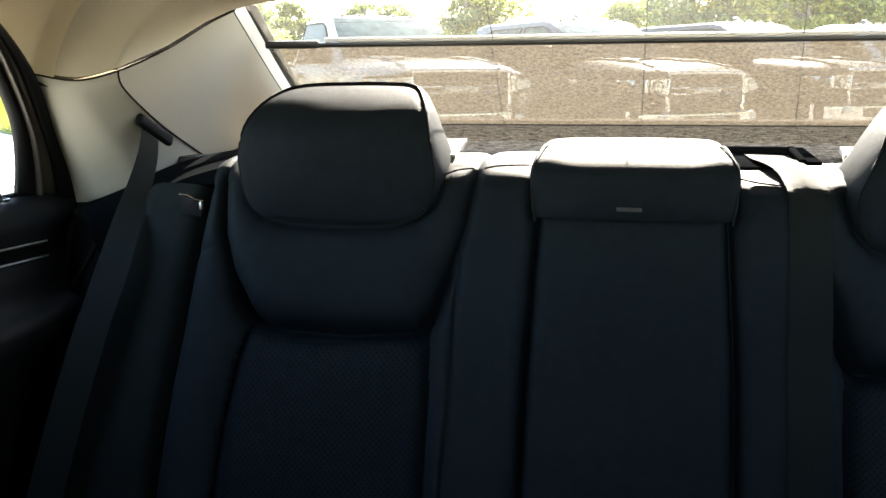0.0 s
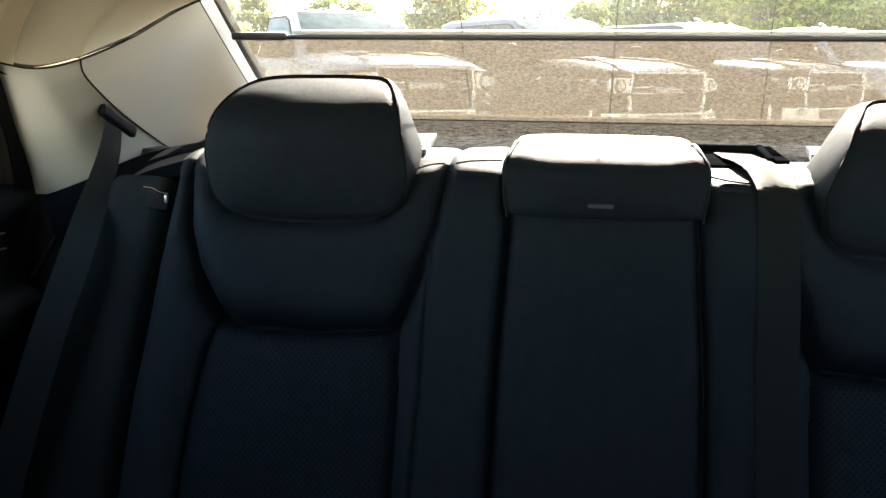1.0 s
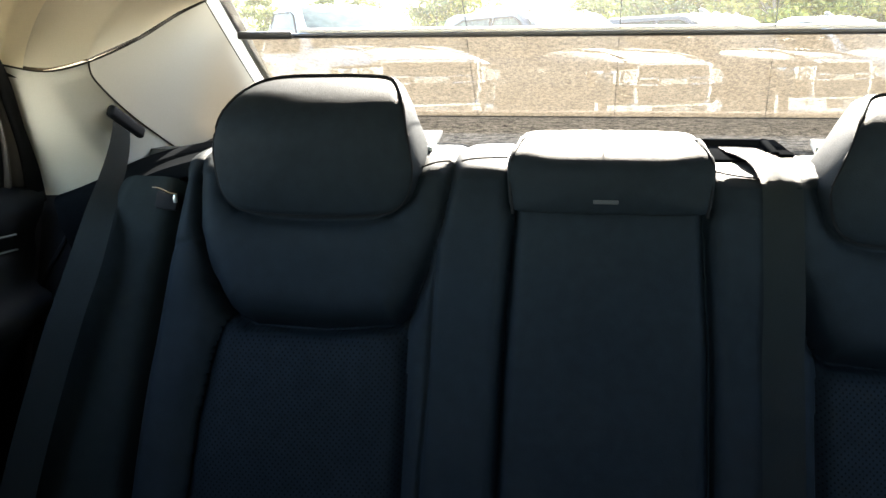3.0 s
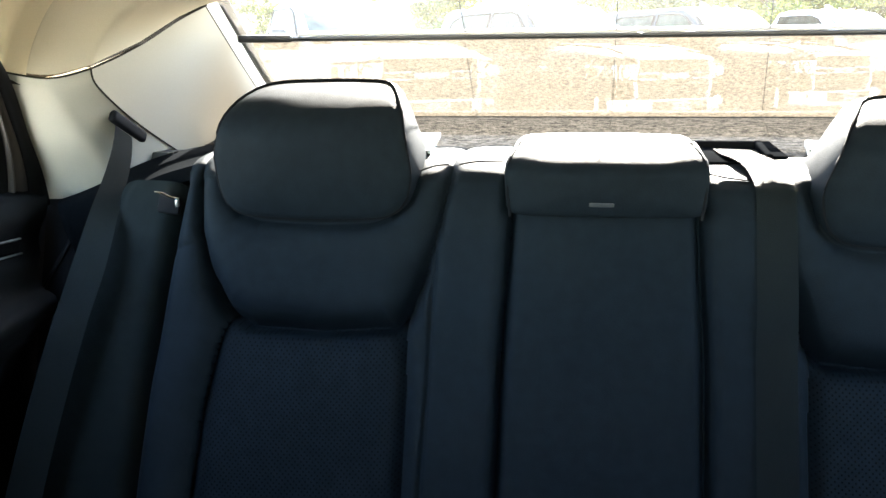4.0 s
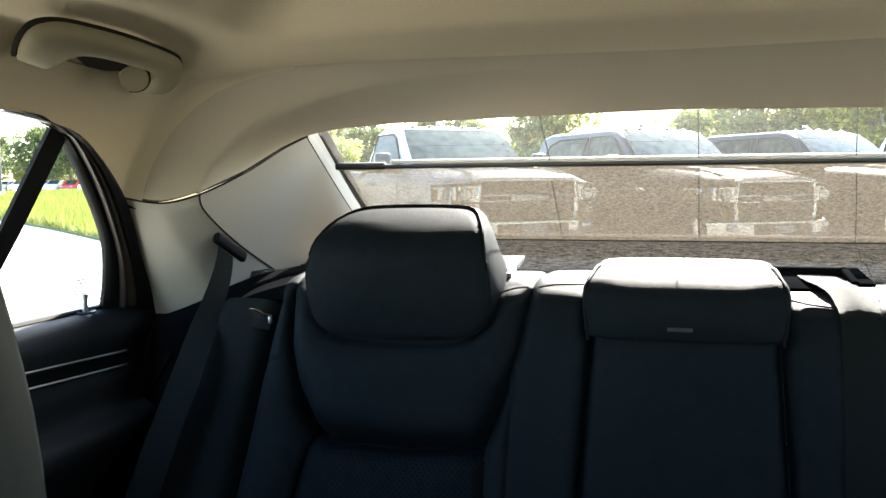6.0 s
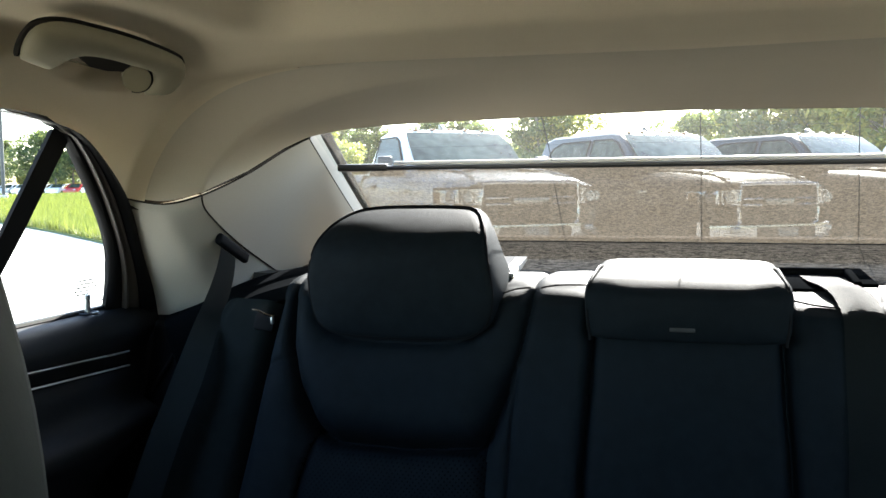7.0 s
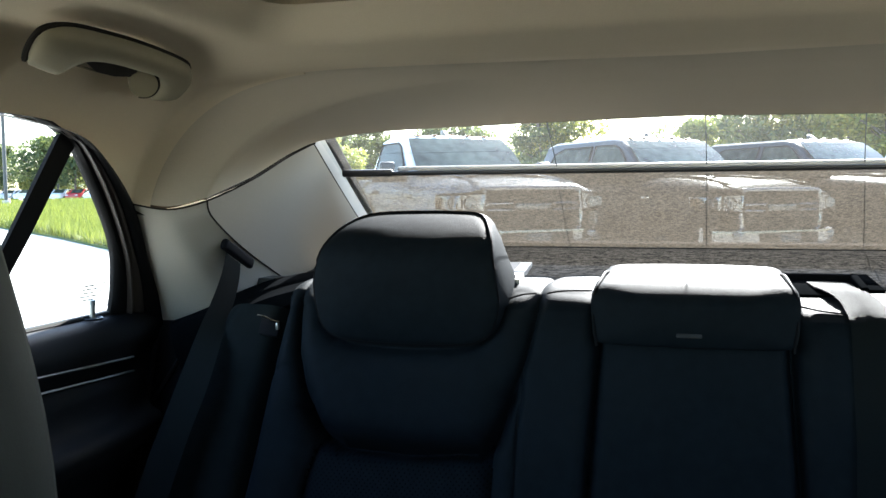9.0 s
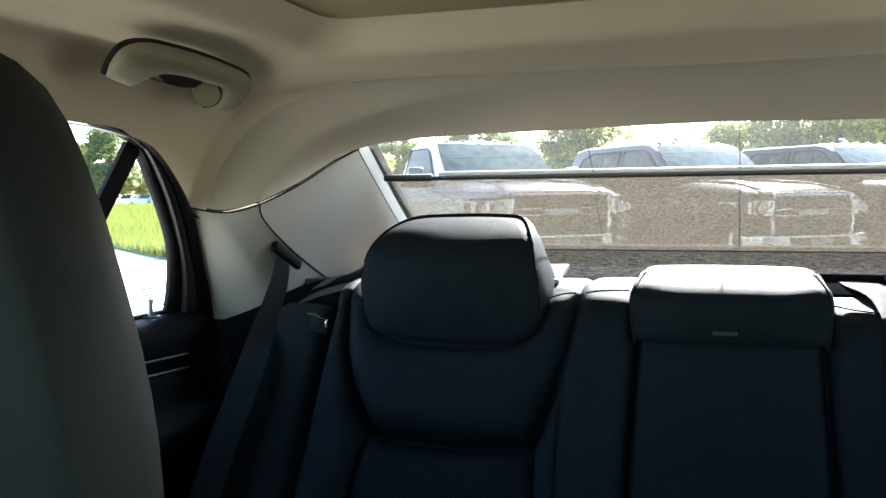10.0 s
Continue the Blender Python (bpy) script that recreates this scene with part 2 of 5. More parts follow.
def finish(bm, name, mat, smooth=40):
    bmesh.ops.recalc_face_normals(bm, faces=bm.faces)
    me = bpy.data.meshes.new(name)
    bm.to_mesh(me)
    bm.free()
    me.materials.append(mat)
    if smooth:
        for p in me.polygons:
            p.use_smooth = True
        me.set_sharp_from_angle(angle=radians(smooth))
    return me


def part(name, bm, mat, parent=None, label="", smooth=40):
    """Links a bmesh as one mesh object under a thing or a part."""
    ob = new(name, finish(bm, name, mat, smooth))
    ob.parent = parent
    return tagged(ob, label)


def structure(name, bm, mat, label, category, smooth=40):
    return tagged(part(name, bm, mat, None, label, smooth), "", category, "", "structure")


def spline(pts, n):
    """n points evenly along a smooth curve through pts."""
    p = [Vector(a) for a in pts]
    dense = []
    for i in range(len(p) - 1):
        a, b, c, d = p[max(i - 1, 0)], p[i], p[i + 1], p[min(i + 2, len(p) - 1)]
        for k in range(12):
            t = k / 12
            dense.append(0.5 * (2 * b + (c - a) * t + (2 * a - 5 * b + 4 * c - d) * t * t + (3 * b - a - 3 * c + d) * t ** 3))
    dense.append(p[-1])
    far = [0.0]
    for a, b in zip(dense, dense[1:]):
        far.append(far[-1] + (b - a).length)
    out, j = [], 0
    for k in range(n):
        want = far[-1] * k / (n - 1)
        while j < len(far) - 2 and far[j + 1] < want:
            j += 1
        t = (want - far[j]) / max(far[j + 1] - far[j], 1e-9)
        out.append(dense[j].lerp(dense[j + 1], min(max(t, 0), 1)))
    return out


def sheet(rows, thick=0.0, away=None, closed=False):
    """A surface through rows of points; thick: given a back, in the direction away."""
    bm = bmesh.new()
    v = [[bm.verts.new(p) for p in r] for r in rows]
    m = len(rows[0])
    for i in range(len(rows) - 1):
        for j in range(m if closed else m - 1):
            a, b = j, (j + 1) % m
            bm.faces.new((v[i][a], v[i][b], v[i + 1][b], v[i + 1][a]))
    if thick:
        made = bmesh.ops.extrude_face_region(bm, geom=bm.faces[:])
        bmesh.ops.translate(bm, verts=[g for g in made["geom"] if isinstance(g, bmesh.types.BMVert)], vec=Vector(away).normalized() * thick)
    return bm


def coons(c0, c1, d0, d1, n=24, m=24):
    """Rows of a patch between the curves c0 (start) and c1 (end), joined by the sides d0 and d1."""
    a, b, c, d = spline(c0, n), spline(c1, n), spline(d0, m), spline(d1, m)
    rows = []
    for j in range(m):
        v = j / (m - 1)
        row = []
        for i in range(n):
            u = i / (n - 1)
            row.append(a[i] * (1 - v) + b[i] * v + c[j] * (1 - u) + d[j] * u
                       - (a[0] * (1 - u) * (1 - v) + a[-1] * u * (1 - v) + b[0] * (1 - u) * v + b[-1] * u * v))
        rows.append(row)
    return rows


def tube(pts, r, closed=False, sides=6, bm=None, squash=1.0):
    bm = bm or bmesh.new()
    p = [Vector(a) for a in pts]
    rings = []
    up = Vector((0.13, 0.21, 0.97))
    for i, a in enumerate(p):
        q = p[(i + 1) % len(p)] if closed or i < len(p) - 1 else a
        o = p[i - 1] if closed or i else a
        d = (q - o).normalized()
        s = d.cross(up)
        s = s.normalized() if s.length > 1e-4 else Vector((1, 0, 0))
        w = s.cross(d)
        rings.append([bm.verts.new(a + (s * math.cos(k * 2 * math.pi / sides) + w * squash * math.sin(k * 2 * math.pi / sides)) * r) for k in range(sides)])
    pairs = list(zip(rings, rings[1:])) + ([(rings[-1], rings[0])] if closed else [])
    for a, b in pairs:
        for k in range(sides):
            bm.faces.new((a[k], a[(k + 1) % sides], b[(k + 1) % sides], b[k]))
    if not closed:
        bm.faces.new(rings[0])
        bm.faces.new(rings[-1])
    return bm


def box(size, at, bevel=0.0, seg=2, turn=None, bm=None):
    bm = bm or bmesh.new()
    got = bmesh.ops.create_cube(bm, size=1)["verts"]
    m = Matrix.Translation(at) @ (turn or Matrix.Identity(4)) @ Matrix.Diagonal((*size, 1))
    bmesh.ops.transform(bm, matrix=m, verts=got)
    if bevel:
        edges = list({e for v in got for e in v.link_edges})
        bmesh.ops.bevel(bm, geom=edges, offset=bevel, segments=seg, affect="EDGES", profile=0.5)
    return bm


def prism(outline, lo, hi, axis="x", bevel=0.0, seg=2):
    """An outline in the plane across an axis, drawn out along it from lo to hi."""
    put = {"x": lambda k, a, b: (k, a, b), "y": lambda k, a, b: (a, k, b), "z": lambda k, a, b: (a, b, k)}[axis]
    bm = bmesh.new()
    lower = [bm.verts.new(put(lo, *p)) for p in outline]
    upper = [bm.verts.new(put(hi, *p)) for p in outline]
    n = len(outline)
    bm.faces.new(lower)
    bm.faces.new(upper)
    for i in range(n):
        bm.faces.new((lower[i], lower[(i + 1) % n], upper[(i + 1) % n], upper[i]))
    if bevel:
        bmesh.ops.bevel(bm, geom=[e for e in bm.edges if abs((e.verts[0].co - e.verts[1].co)["xyz".index(axis)]) < abs(hi - lo) * 0.5],
                        offset=bevel, segments=seg, affect="EDGES", profile=0.5)
    return bm


def ribbon(mid, wide, thick=0.0015):
    """A flat strap along the points mid with the half-width vectors wide."""
    rows = [[Vector(a) - Vector(w), Vector(a), Vector(a) + Vector(w)] for a, w in zip(mid, wide)]
    bm = sheet(rows)
    bmesh.ops.solidify(bm, geom=bm.faces[:], thickness=thick)
    return bm


def flip(pts, s):
    return [(p[0] * s, p[1], p[2]) for p in pts]


# ---- car shell: headliner, pillars, window surround ----
def crease_y(x):
    """Where the rolled edge of the roof lining ends over the rear window; it bends forward to the grab handle."""
    return float(np.interp(abs(x), (0, 0.2, 0.35, 0.5, 0.56, 0.60, 0.63), (1.022, 1.008, 0.998, 0.991, 0.990, 0.990, 0.990)))


def headliner_z(x, y):
    """A shallow roll that rises into the crease, then the header hanging down to the window."""
    ds = (-1.2, -0.27, -0.21, -0.16, -0.12, -0.08, -0.04, -0.012, 0.0, 0.008, 0.02, 0.05, 0.09, 0.14, 0.20, 0.25, 0.30)
    zs = (1.372, 1.3720, 1.3690, 1.3620, 1.3560, 1.3535, 1.3555, 1.3600, 1.3640, 1.3620, 1.3575, 1.3480, 1.3390, 1.3300, 1.3195, 1.3110, 1.3010)
    return float(np.interp(y - crease_y(x), ds, zs))


RAIL = [(-0.70, -1.1, 1.285), (-0.702, 0.2, 1.288), (-0.707, 0.695, 1.287), (-0.713, 0.787, 1.276), (-0.72, 0.844, 1.263), (-0.736, 0.908, 1.232),
        (-0.76, 0.976, 1.187), (-0.722, 1.012, 1.178), (-0.68, 1.045, 1.190), (-0.667, 1.16, 1.222), (-0.648, 1.25, 1.260), (-0.632, 1.33, 1.286)]
CENTRE_Y = [-1.1, 0.2, 0.70, 0.79, 0.86, 0.93, 0.98, 1.01, 1.045, 1.12, 1.20, 1.295]

_arc = spline(RAIL[6:9], 13)
CENTRE_Y = CENTRE_Y[:6] + [CENTRE_Y[6] + (CENTRE_Y[8] - CENTRE_Y[6]) * k / 12 for k in range(13)] + CENTRE_Y[9:]
RAIL = RAIL[:6] + [tuple(p) for p in _arc] + RAIL[9:]


def headliner():
    rows = []
    edge = []
    for i in range(len(RAIL) - 1):
        steps = 14 if i < 2 or i > 17 else (3 if i > 5 else 8)
        for k in range(steps):
            t = k / steps
            edge.append((Vector(RAIL[i]).lerp(Vector(RAIL[i + 1]), t), CENTRE_Y[i] * (1 - t) + CENTRE_Y[i + 1] * t))
    edge.append((Vector(RAIL[-1]), CENTRE_Y[-1]))
    for o, cy in edge:
        half = []
        for k in range(61):
            u = math.sin(k / 60 * math.pi / 2) ** 0.8
            y = cy + (o.y - cy) * u ** 3
            top = headliner_z(o.x * u, y)
            ease = float(np.interp(abs(o.x * u), (0.57, 0.66), (0, 1)))
            ease = ease * ease * (3 - 2 * ease) if y < crease_y(o.x * u) else 0.0
            plain = float(np.interp(y, (0.90, 1.0, 1.12, 1.32), (1.372, 1.364, 1.338, 1.302)))
            top = top * (1 - ease) + plain * ease
            power = float(np.interp(o.y, (0.80, 0.97, 1.06), (9.0, 9.0, 4.6)))
            z = o.z + (top - o.z) * (1 - u ** power) ** (1 / 1.3)
            # hollow in which the grab handle sits, with a rounded rim over the door window
            z += 0.014 * math.exp(-((abs(o.x * u) - 0.632) / 0.03) ** 2) * float(np.interp(y, (0.30, 0.42, 0.86, 0.98), (0, 1, 1, 0)))
            # shallow raised field with round corners in the middle of the roof
            dx, dy = max(abs(o.x * u) - 0.405, 0), max(y - 0.755, 0)
            inward = min(max((0.075 - math.hypot(dx, dy)) / 0.075, 0), 1)
            z += 0.050 * inward * inward * (3 - 2 * inward)
            half.append(Vector((o.x * u, y, z)))
        rows.append([Vector((-q.x, q.y, q.z)) for q in half[:0:-1]] + half)
    return rows, [cy for o, cy in edge]


def lining(rows, along, behind):
    """The part of the roof lining before the crease, or the header and rear corners behind it."""
    bm = bmesh.new()
    grid = [[bm.verts.new(p + Vector((0, 0, 0.003 if behind else 0))) for p in r] for r in rows]
    for i in range(len(rows) - 1):
        for j in range(len(rows[0]) - 1):
            mid = (rows[i][j] + rows[i + 1][j + 1]) / 2
            past = mid.y > crease_y(mid.x) if abs(mid.x) < 0.50 else along[i] > 0.995
            if past == behind:
                bm.faces.new((grid[i][j], grid[i][j + 1], grid[i + 1][j + 1], grid[i + 1][j]))
    bmesh.ops.delete(bm, geom=[v for v in bm.verts if not v.link_faces], context="VERTS")
    made = bmesh.ops.extrude_face_region(bm, geom=bm.faces[:])
    bmesh.ops.translate(bm, verts=[g for g in made["geom"] if isinstance(g, bmesh.types.BMVert)], vec=Vector((0, 0.1, 1)).normalized() * 0.02)
    return bm


blind = [(-0.455, -0.5), (-0.455, 0.72), (-0.448, 0.76), (-0.43, 0.785), (-0.40, 0.80), (0.40, 0.80), (0.43, 0.785), (0.448, 0.76), (0.455, 0.72), (0.455, -0.5)]
structure("sunroof_blind", prism(blind, 1.400, 1.415, "z", 0.002), SHADED_BLIND, "cloth blind of the sunroof, its colour darkened for the shade in the recess", "sunroof blind")
# thin dark line drawn along the crease so that it shows
structure("trim", tube([(-0.58 + 1.16 * k / 60, crease_y(-0.58 + 1.16 * k / 60) + 0.001, headliner_z(-0.58 + 1.16 * k / 60, crease_y(-0.58 + 1.16 * k / 60)) + 0.0004) for k in range(61)], 0.0016), SEAM, "thin dark line along the headliner crease", "headliner joint")
roof_rows, roof_along = headliner()
structure("ceiling", lining(roof_rows, roof_along, False), HEADLINER, "beige cloth headliner over the back seat", "headliner", 60)
structure("trim", lining(roof_rows, roof_along, True), SHADED_LINING, "cloth header over the rear window, its shade put into a darker colour", "rear header", 60)

for s in (1, -1):
    seam_top = [(-0.76, 0.976, 1.187), (-0.722, 1.012, 1.178), (-0.68, 1.045, 1.190)]
    seam_mid = [(-0.68, 1.045, 1.190), (-0.683, 1.062, 1.164), (-0.69, 1.17, 1.108), (-0.698, 1.331, 1.042)]
    opening = [(-0.76, 0.976, 1.187), (-0.807, 1.075, 1.098), (-0.84, 1.145, 1.036), (-0.863, 1.192, 0.985)]
    low = [(-0.863, 1.192, 0.985), (-0.80, 1.185, 0.99), (-0.73, 1.205, 1.005), (-0.71, 1.26, 1.025), (-0.698, 1.331, 1.042)]
    seam_back = [(-0.68, 1.045, 1.190), (-0.667, 1.16, 1.222), (-0.648, 1.25, 1.260), (-0.632, 1.32, 1.285)]
    glass_side = [(-0.632, 1.32, 1.283), (-0.652, 1.47, 1.214), (-0.672, 1.63, 1.142), (-0.69, 1.79, 1.075)]
    shelf_side = [(-0.698, 1.331, 1.042), (-0.696, 1.50, 1.05), (-0.69, 1.79, 1.075)]
    fl = lambda c: flip(c, s)
    structure("trim", sheet(coons(fl(seam_top), fl(low), fl(opening), fl(seam_mid)), 0.012, (-s, 0.3, 0)), PILLAR,
              "beige moulded pillar trim below the headliner", "pillar trim", 60)
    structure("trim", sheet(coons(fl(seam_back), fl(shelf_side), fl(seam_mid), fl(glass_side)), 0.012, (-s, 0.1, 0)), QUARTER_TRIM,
              "quarter panel beside the rear window, dimmed in colour as if less lit", "quarter trim", 60)
    lift = lambda c: [Vector(p) + Vector((s * 0.0008, -0.0008, 0)) for p in spline(fl(c), 40)]
    line = tube([p + Vector((0, 0, -0.0012)) for p in lift(seam_top + seam_back[1:])], 0.0014)
    tube(lift(seam_mid), 0.0013, bm=line)
    structure("trim", line, SEAM, "dark joint between the beige trim panels", "trim joint")
    # fillers added behind the joints, to stop daylight leaking through
    structure("trim", tube([p + Vector((-s * 0.016, 0.012, -0.002)) for p in spline(fl(seam_top), 30)], 0.013), SEAM, "dark filler added behind the pillar joint to stop light leaking", "pillar trim")
    structure("trim", tube([Vector(p) + Vector((-s * 0.006, 0.001, 0.001)) for p in fl(seam_back)], 0.0050), SEAM, "dark filler added behind the quarter joint to stop light leaking", "pillar trim")
    # bright strip and black border at the side of the rear window
    a = spline(fl(glass_side), 16)
    inner = [p + Vector((-s * 0.003, -0.004, -0.002)) for p in a]
    outer = [p + Vector((s * 0.006, 0.024, 0.012)) for p in a]
    structure("trim", tube([p + Vector((-s * 0.001, -0.003, 0)) for p in a], 0.0014), SEAM, "dark joint beside the window strip", "trim joint")
    structure("trim", sheet([inner, outer], 0.004, (0, 1, 0.3)), BEZEL, "pale strip along the side of the rear window", "window trim")
    b = [p + Vector((s * 0.018, 0.046, 0.012)) for p in a]
    structure("trim", sheet([outer, b], 0.003, (0, 1, 0.3)), FRIT, "black border of the rear window glass", "window border")


def window_plane(x, y):
    return (x, y, 1.316 - 0.42 * (y - 1.3) - 0.012)


# rear window: one pane with aerial wires
rear_window = thing("window_1", "clear rear window of the car with thin wires", "car window", "", "structure")
rows = []
for k in range(9):
    y = 1.288 + 0.542 * k / 8
    half_w = 0.66 + 0.05 * k / 8
    rows.append([window_plane(-half_w + 2 * half_w * j / 12, y) for j in range(13)])
pane = part("pane", sheet(rows), REAR_GLASS, rear_window)
pane.visible_shadow = False
for x0, x1 in ((-0.222, -0.243), (0.018, 0.036), (0.238, 0.33)):
    part("aerial_wire", tube([window_plane(x0, 1.29), window_plane(x1, 1.80)], 0.0008), WIRE, rear_window, "thin dark wire on the glass")
for k in range(9):
    y = 1.34 + 0.05 * k
    part("heater_wire", tube([window_plane(-0.62, y), window_plane(0.62, y)], 0.00022, sides=4), WIRE, rear_window, "hair-thin heating wire on the glass")

# parcel shelf, its window-side lip, speaker bezels
shelf_rows = [[(w * (-1 + 2 * i / 40), y, z) for i in range(41)] for w, y, z in ((0.56, 1.12, 1.058), (0.565, 1.2, 1.068), (0.60, 1.38, 1.072), (0.70, 1.42, 1.048), (0.70, 1.6, 1.070), (0.70, 1.86, 1.078))]
structure("parcel_shelf", sheet(shelf_rows, 0.02, (0, 0, -1)), CARPET, "speckled grey carpeted parcel shelf below the rear window", "parcel shelf")
lip = box((1.26, 0.06, 0.012), (0, 1.80, 1.079), 0.004)
structure("trim", lip, material("dull_brown_lip", (0.085, 0.062, 0.048), 0.95, vary=0.15, grain=300, bump=0.2, spec=0.05), "dark lip between shelf and rear window", "window trim")
for s in (-1, 1):
    bezel = thing("speaker_cover", "pale framed speaker cover set into the parcel shelf", "speaker cover", "speaker covers")
    outline = [(-0.258, 1.365), (-0.43, 1.365), (-0.44, 1.14), (-0.230, 1.10)] if s < 0 else [(0.289, 1.268), (0.43, 1.268), (0.44, 1.16), (0.266, 1.15)]
    part("frame", prism(outline, 1.066, 1.0775, "z", 0.001), BEZEL, bezel)
    inner = [(-0.275, 1.35), (-0.42, 1.35), (-0.428, 1.15), (-0.250, 1.115)] if s < 0 else [(0.303, 1.255), (0.42, 1.255), (0.428, 1.17), (0.284, 1.162)]
    part("grille", prism(inner, 1.070, 1.0785, "z", 0.001), material("grey_speaker_grille", (0.3, 0.28, 0.25), 0.8, vary=0.3, grain=900), bezel)

for s in (1, -1):
    front = [(-0.775, 1.13, 0.90), (-0.75, 1.13, 0.95), (-0.705, 1.115, 0.995), (-0.63, 1.092, 1.035), (-0.545, 1.08, 1.060)]
    back = [(-0.815, 1.188, 0.992), (-0.745, 1.205, 1.008), (-0.706, 1.275, 1.033), (-0.690, 1.36, 1.046), (-0.60, 1.42, 1.066)]
    structure("trim", sheet(coons(flip(front, s), flip(back, s), flip([front[0], (-0.80, 1.12, 0.985), back[0]], s), flip([front[-1], (-0.565, 1.25, 1.070), back[-1]], s)), 0.02, (0, 0.3, -1)), SUNLESS_BLACK,
              "shoulder between seat and pillar, blackened to look out of the sun", "seat shoulder", 60)

# ---- rear seat ----
rear_seat = thing("rear_seat", "black leather rear bench seat with three head restraints", "car seat")
PROFILE = [(0.60, 0.35), (0.812, 0.45), (0.872, 0.60), (0.952, 0.80), (1.0, 0.92), (1.028, 0.99), (1.043, 1.028), (1.058, 1.052), (1.085, 1.066), (1.12, 1.071), (1.20, 1.073)]
_curve = spline([(0, y, z) for y, z in PROFILE], 200)
_far = np.concatenate([[0], np.cumsum([(b - a).length for a, b in zip(_curve, _curve[1:])])])
_ys, _zs = np.array([p.y for p in _curve]), np.array([p.z for p in _curve])
S_TOP = float(_far[-1])


def s_of(z):
    """The way along the seat's profile at a height on its front; above 1.06 it runs on over the top."""
    k = int(np.argmax(_zs > 1.064))
    if z <= 1.062:
        return float(np.interp(z, _zs[:k], _far[:k]))
    return float(_far[k] + (z - 1.062) * (S_TOP - _far[k]) / 0.05)


def segments(line):
    p = [(x, s_of(z)) for x, z in line]
    return list(zip(p, p[1:]))


def distance(X, S, segs):
    d = np.full(X.shape, 9.0)
    for (ax, as_), (bx, bs) in segs:
        vx, vs = bx - ax, bs - as_
        t = np.clip(((X - ax) * vx + (S - as_) * vs) / (vx * vx + vs * vs + 1e-12), 0, 1)
        d = np.minimum(d, np.hypot(X - ax - t * vx, S - as_ - t * vs))
    return d


def at_line(S, line):
    z = np.array([s_of(b) for a, b in line])
    x = np.array([a for a, b in line])
    o = np.argsort(z)
    return np.interp(S, z[o], x[o])


PAD = [(-0.545, 1.112), (-0.541, 1.05), (-0.532, 0.977), (-0.508, 0.908), (-0.489, 0.878), (-0.453, 0.863), (-0.356, 0.860), (-0.262, 0.868), (-0.243, 0.888),
       (-0.226, 0.932), (-0.208, 0.986), (-0.197, 1.045), (-0.190, 1.112)]
INSERT_OUT = [(-0.489, 0.876), (-0.504, 0.812), (-0.514, 0.745), (-0.519, 0.65), (-0.522, 0.36)]
INSERT_IN = [(-0.245, 0.884), (-0.240, 0.788), (-0.241, 0.674), (-0.243, 0.36)]
FINE = [(-0.212, 0.965), (-0.213, 0.789), (-0.217, 0.676), (-0.222, 0.36)]
ARM = [(-0.116, 1.112), (-0.117, 1.0), (-0.124, 0.857), (-0.126, 0.682), (-0.128, 0.36)]
OUT_GAP = [(-0.560, 1.112), (-0.564, 1.045), (-0.573, 0.960), (-0.582, 0.880), (-0.590, 0.790), (-0.596, 0.680), (-0.606, 0.36)]
REST = [(-0.497, 1.055), (-0.490, 1.017), (-0.474, 0.999), (-0.446, 0.991), (-0.372, 0.988), (-0.298, 0.991), (-0.272, 0.999), (-0.256, 1.017), (-0.249, 1.055)]
CROSS = [(-0.566, 0.951), (-0.53, 0.959)]
WING = [(-0.59, 1.112), (-0.645, 1.075), (-0.678, 1.04), (-0.695, 0.998), (-0.715, 0.922), (-0.735, 0.844), (-0.755, 0.70), (-0.775, 0.36)]


RIGHT_DROP = 0.022


def right_step(x, z):
    """How much lower the top edge lies on the right of the armrest."""
    return 0.010 * np.clip((x - 0.122) / 0.008, 0, 1) * np.clip((z - 1.0) / 0.06, 0, 1)


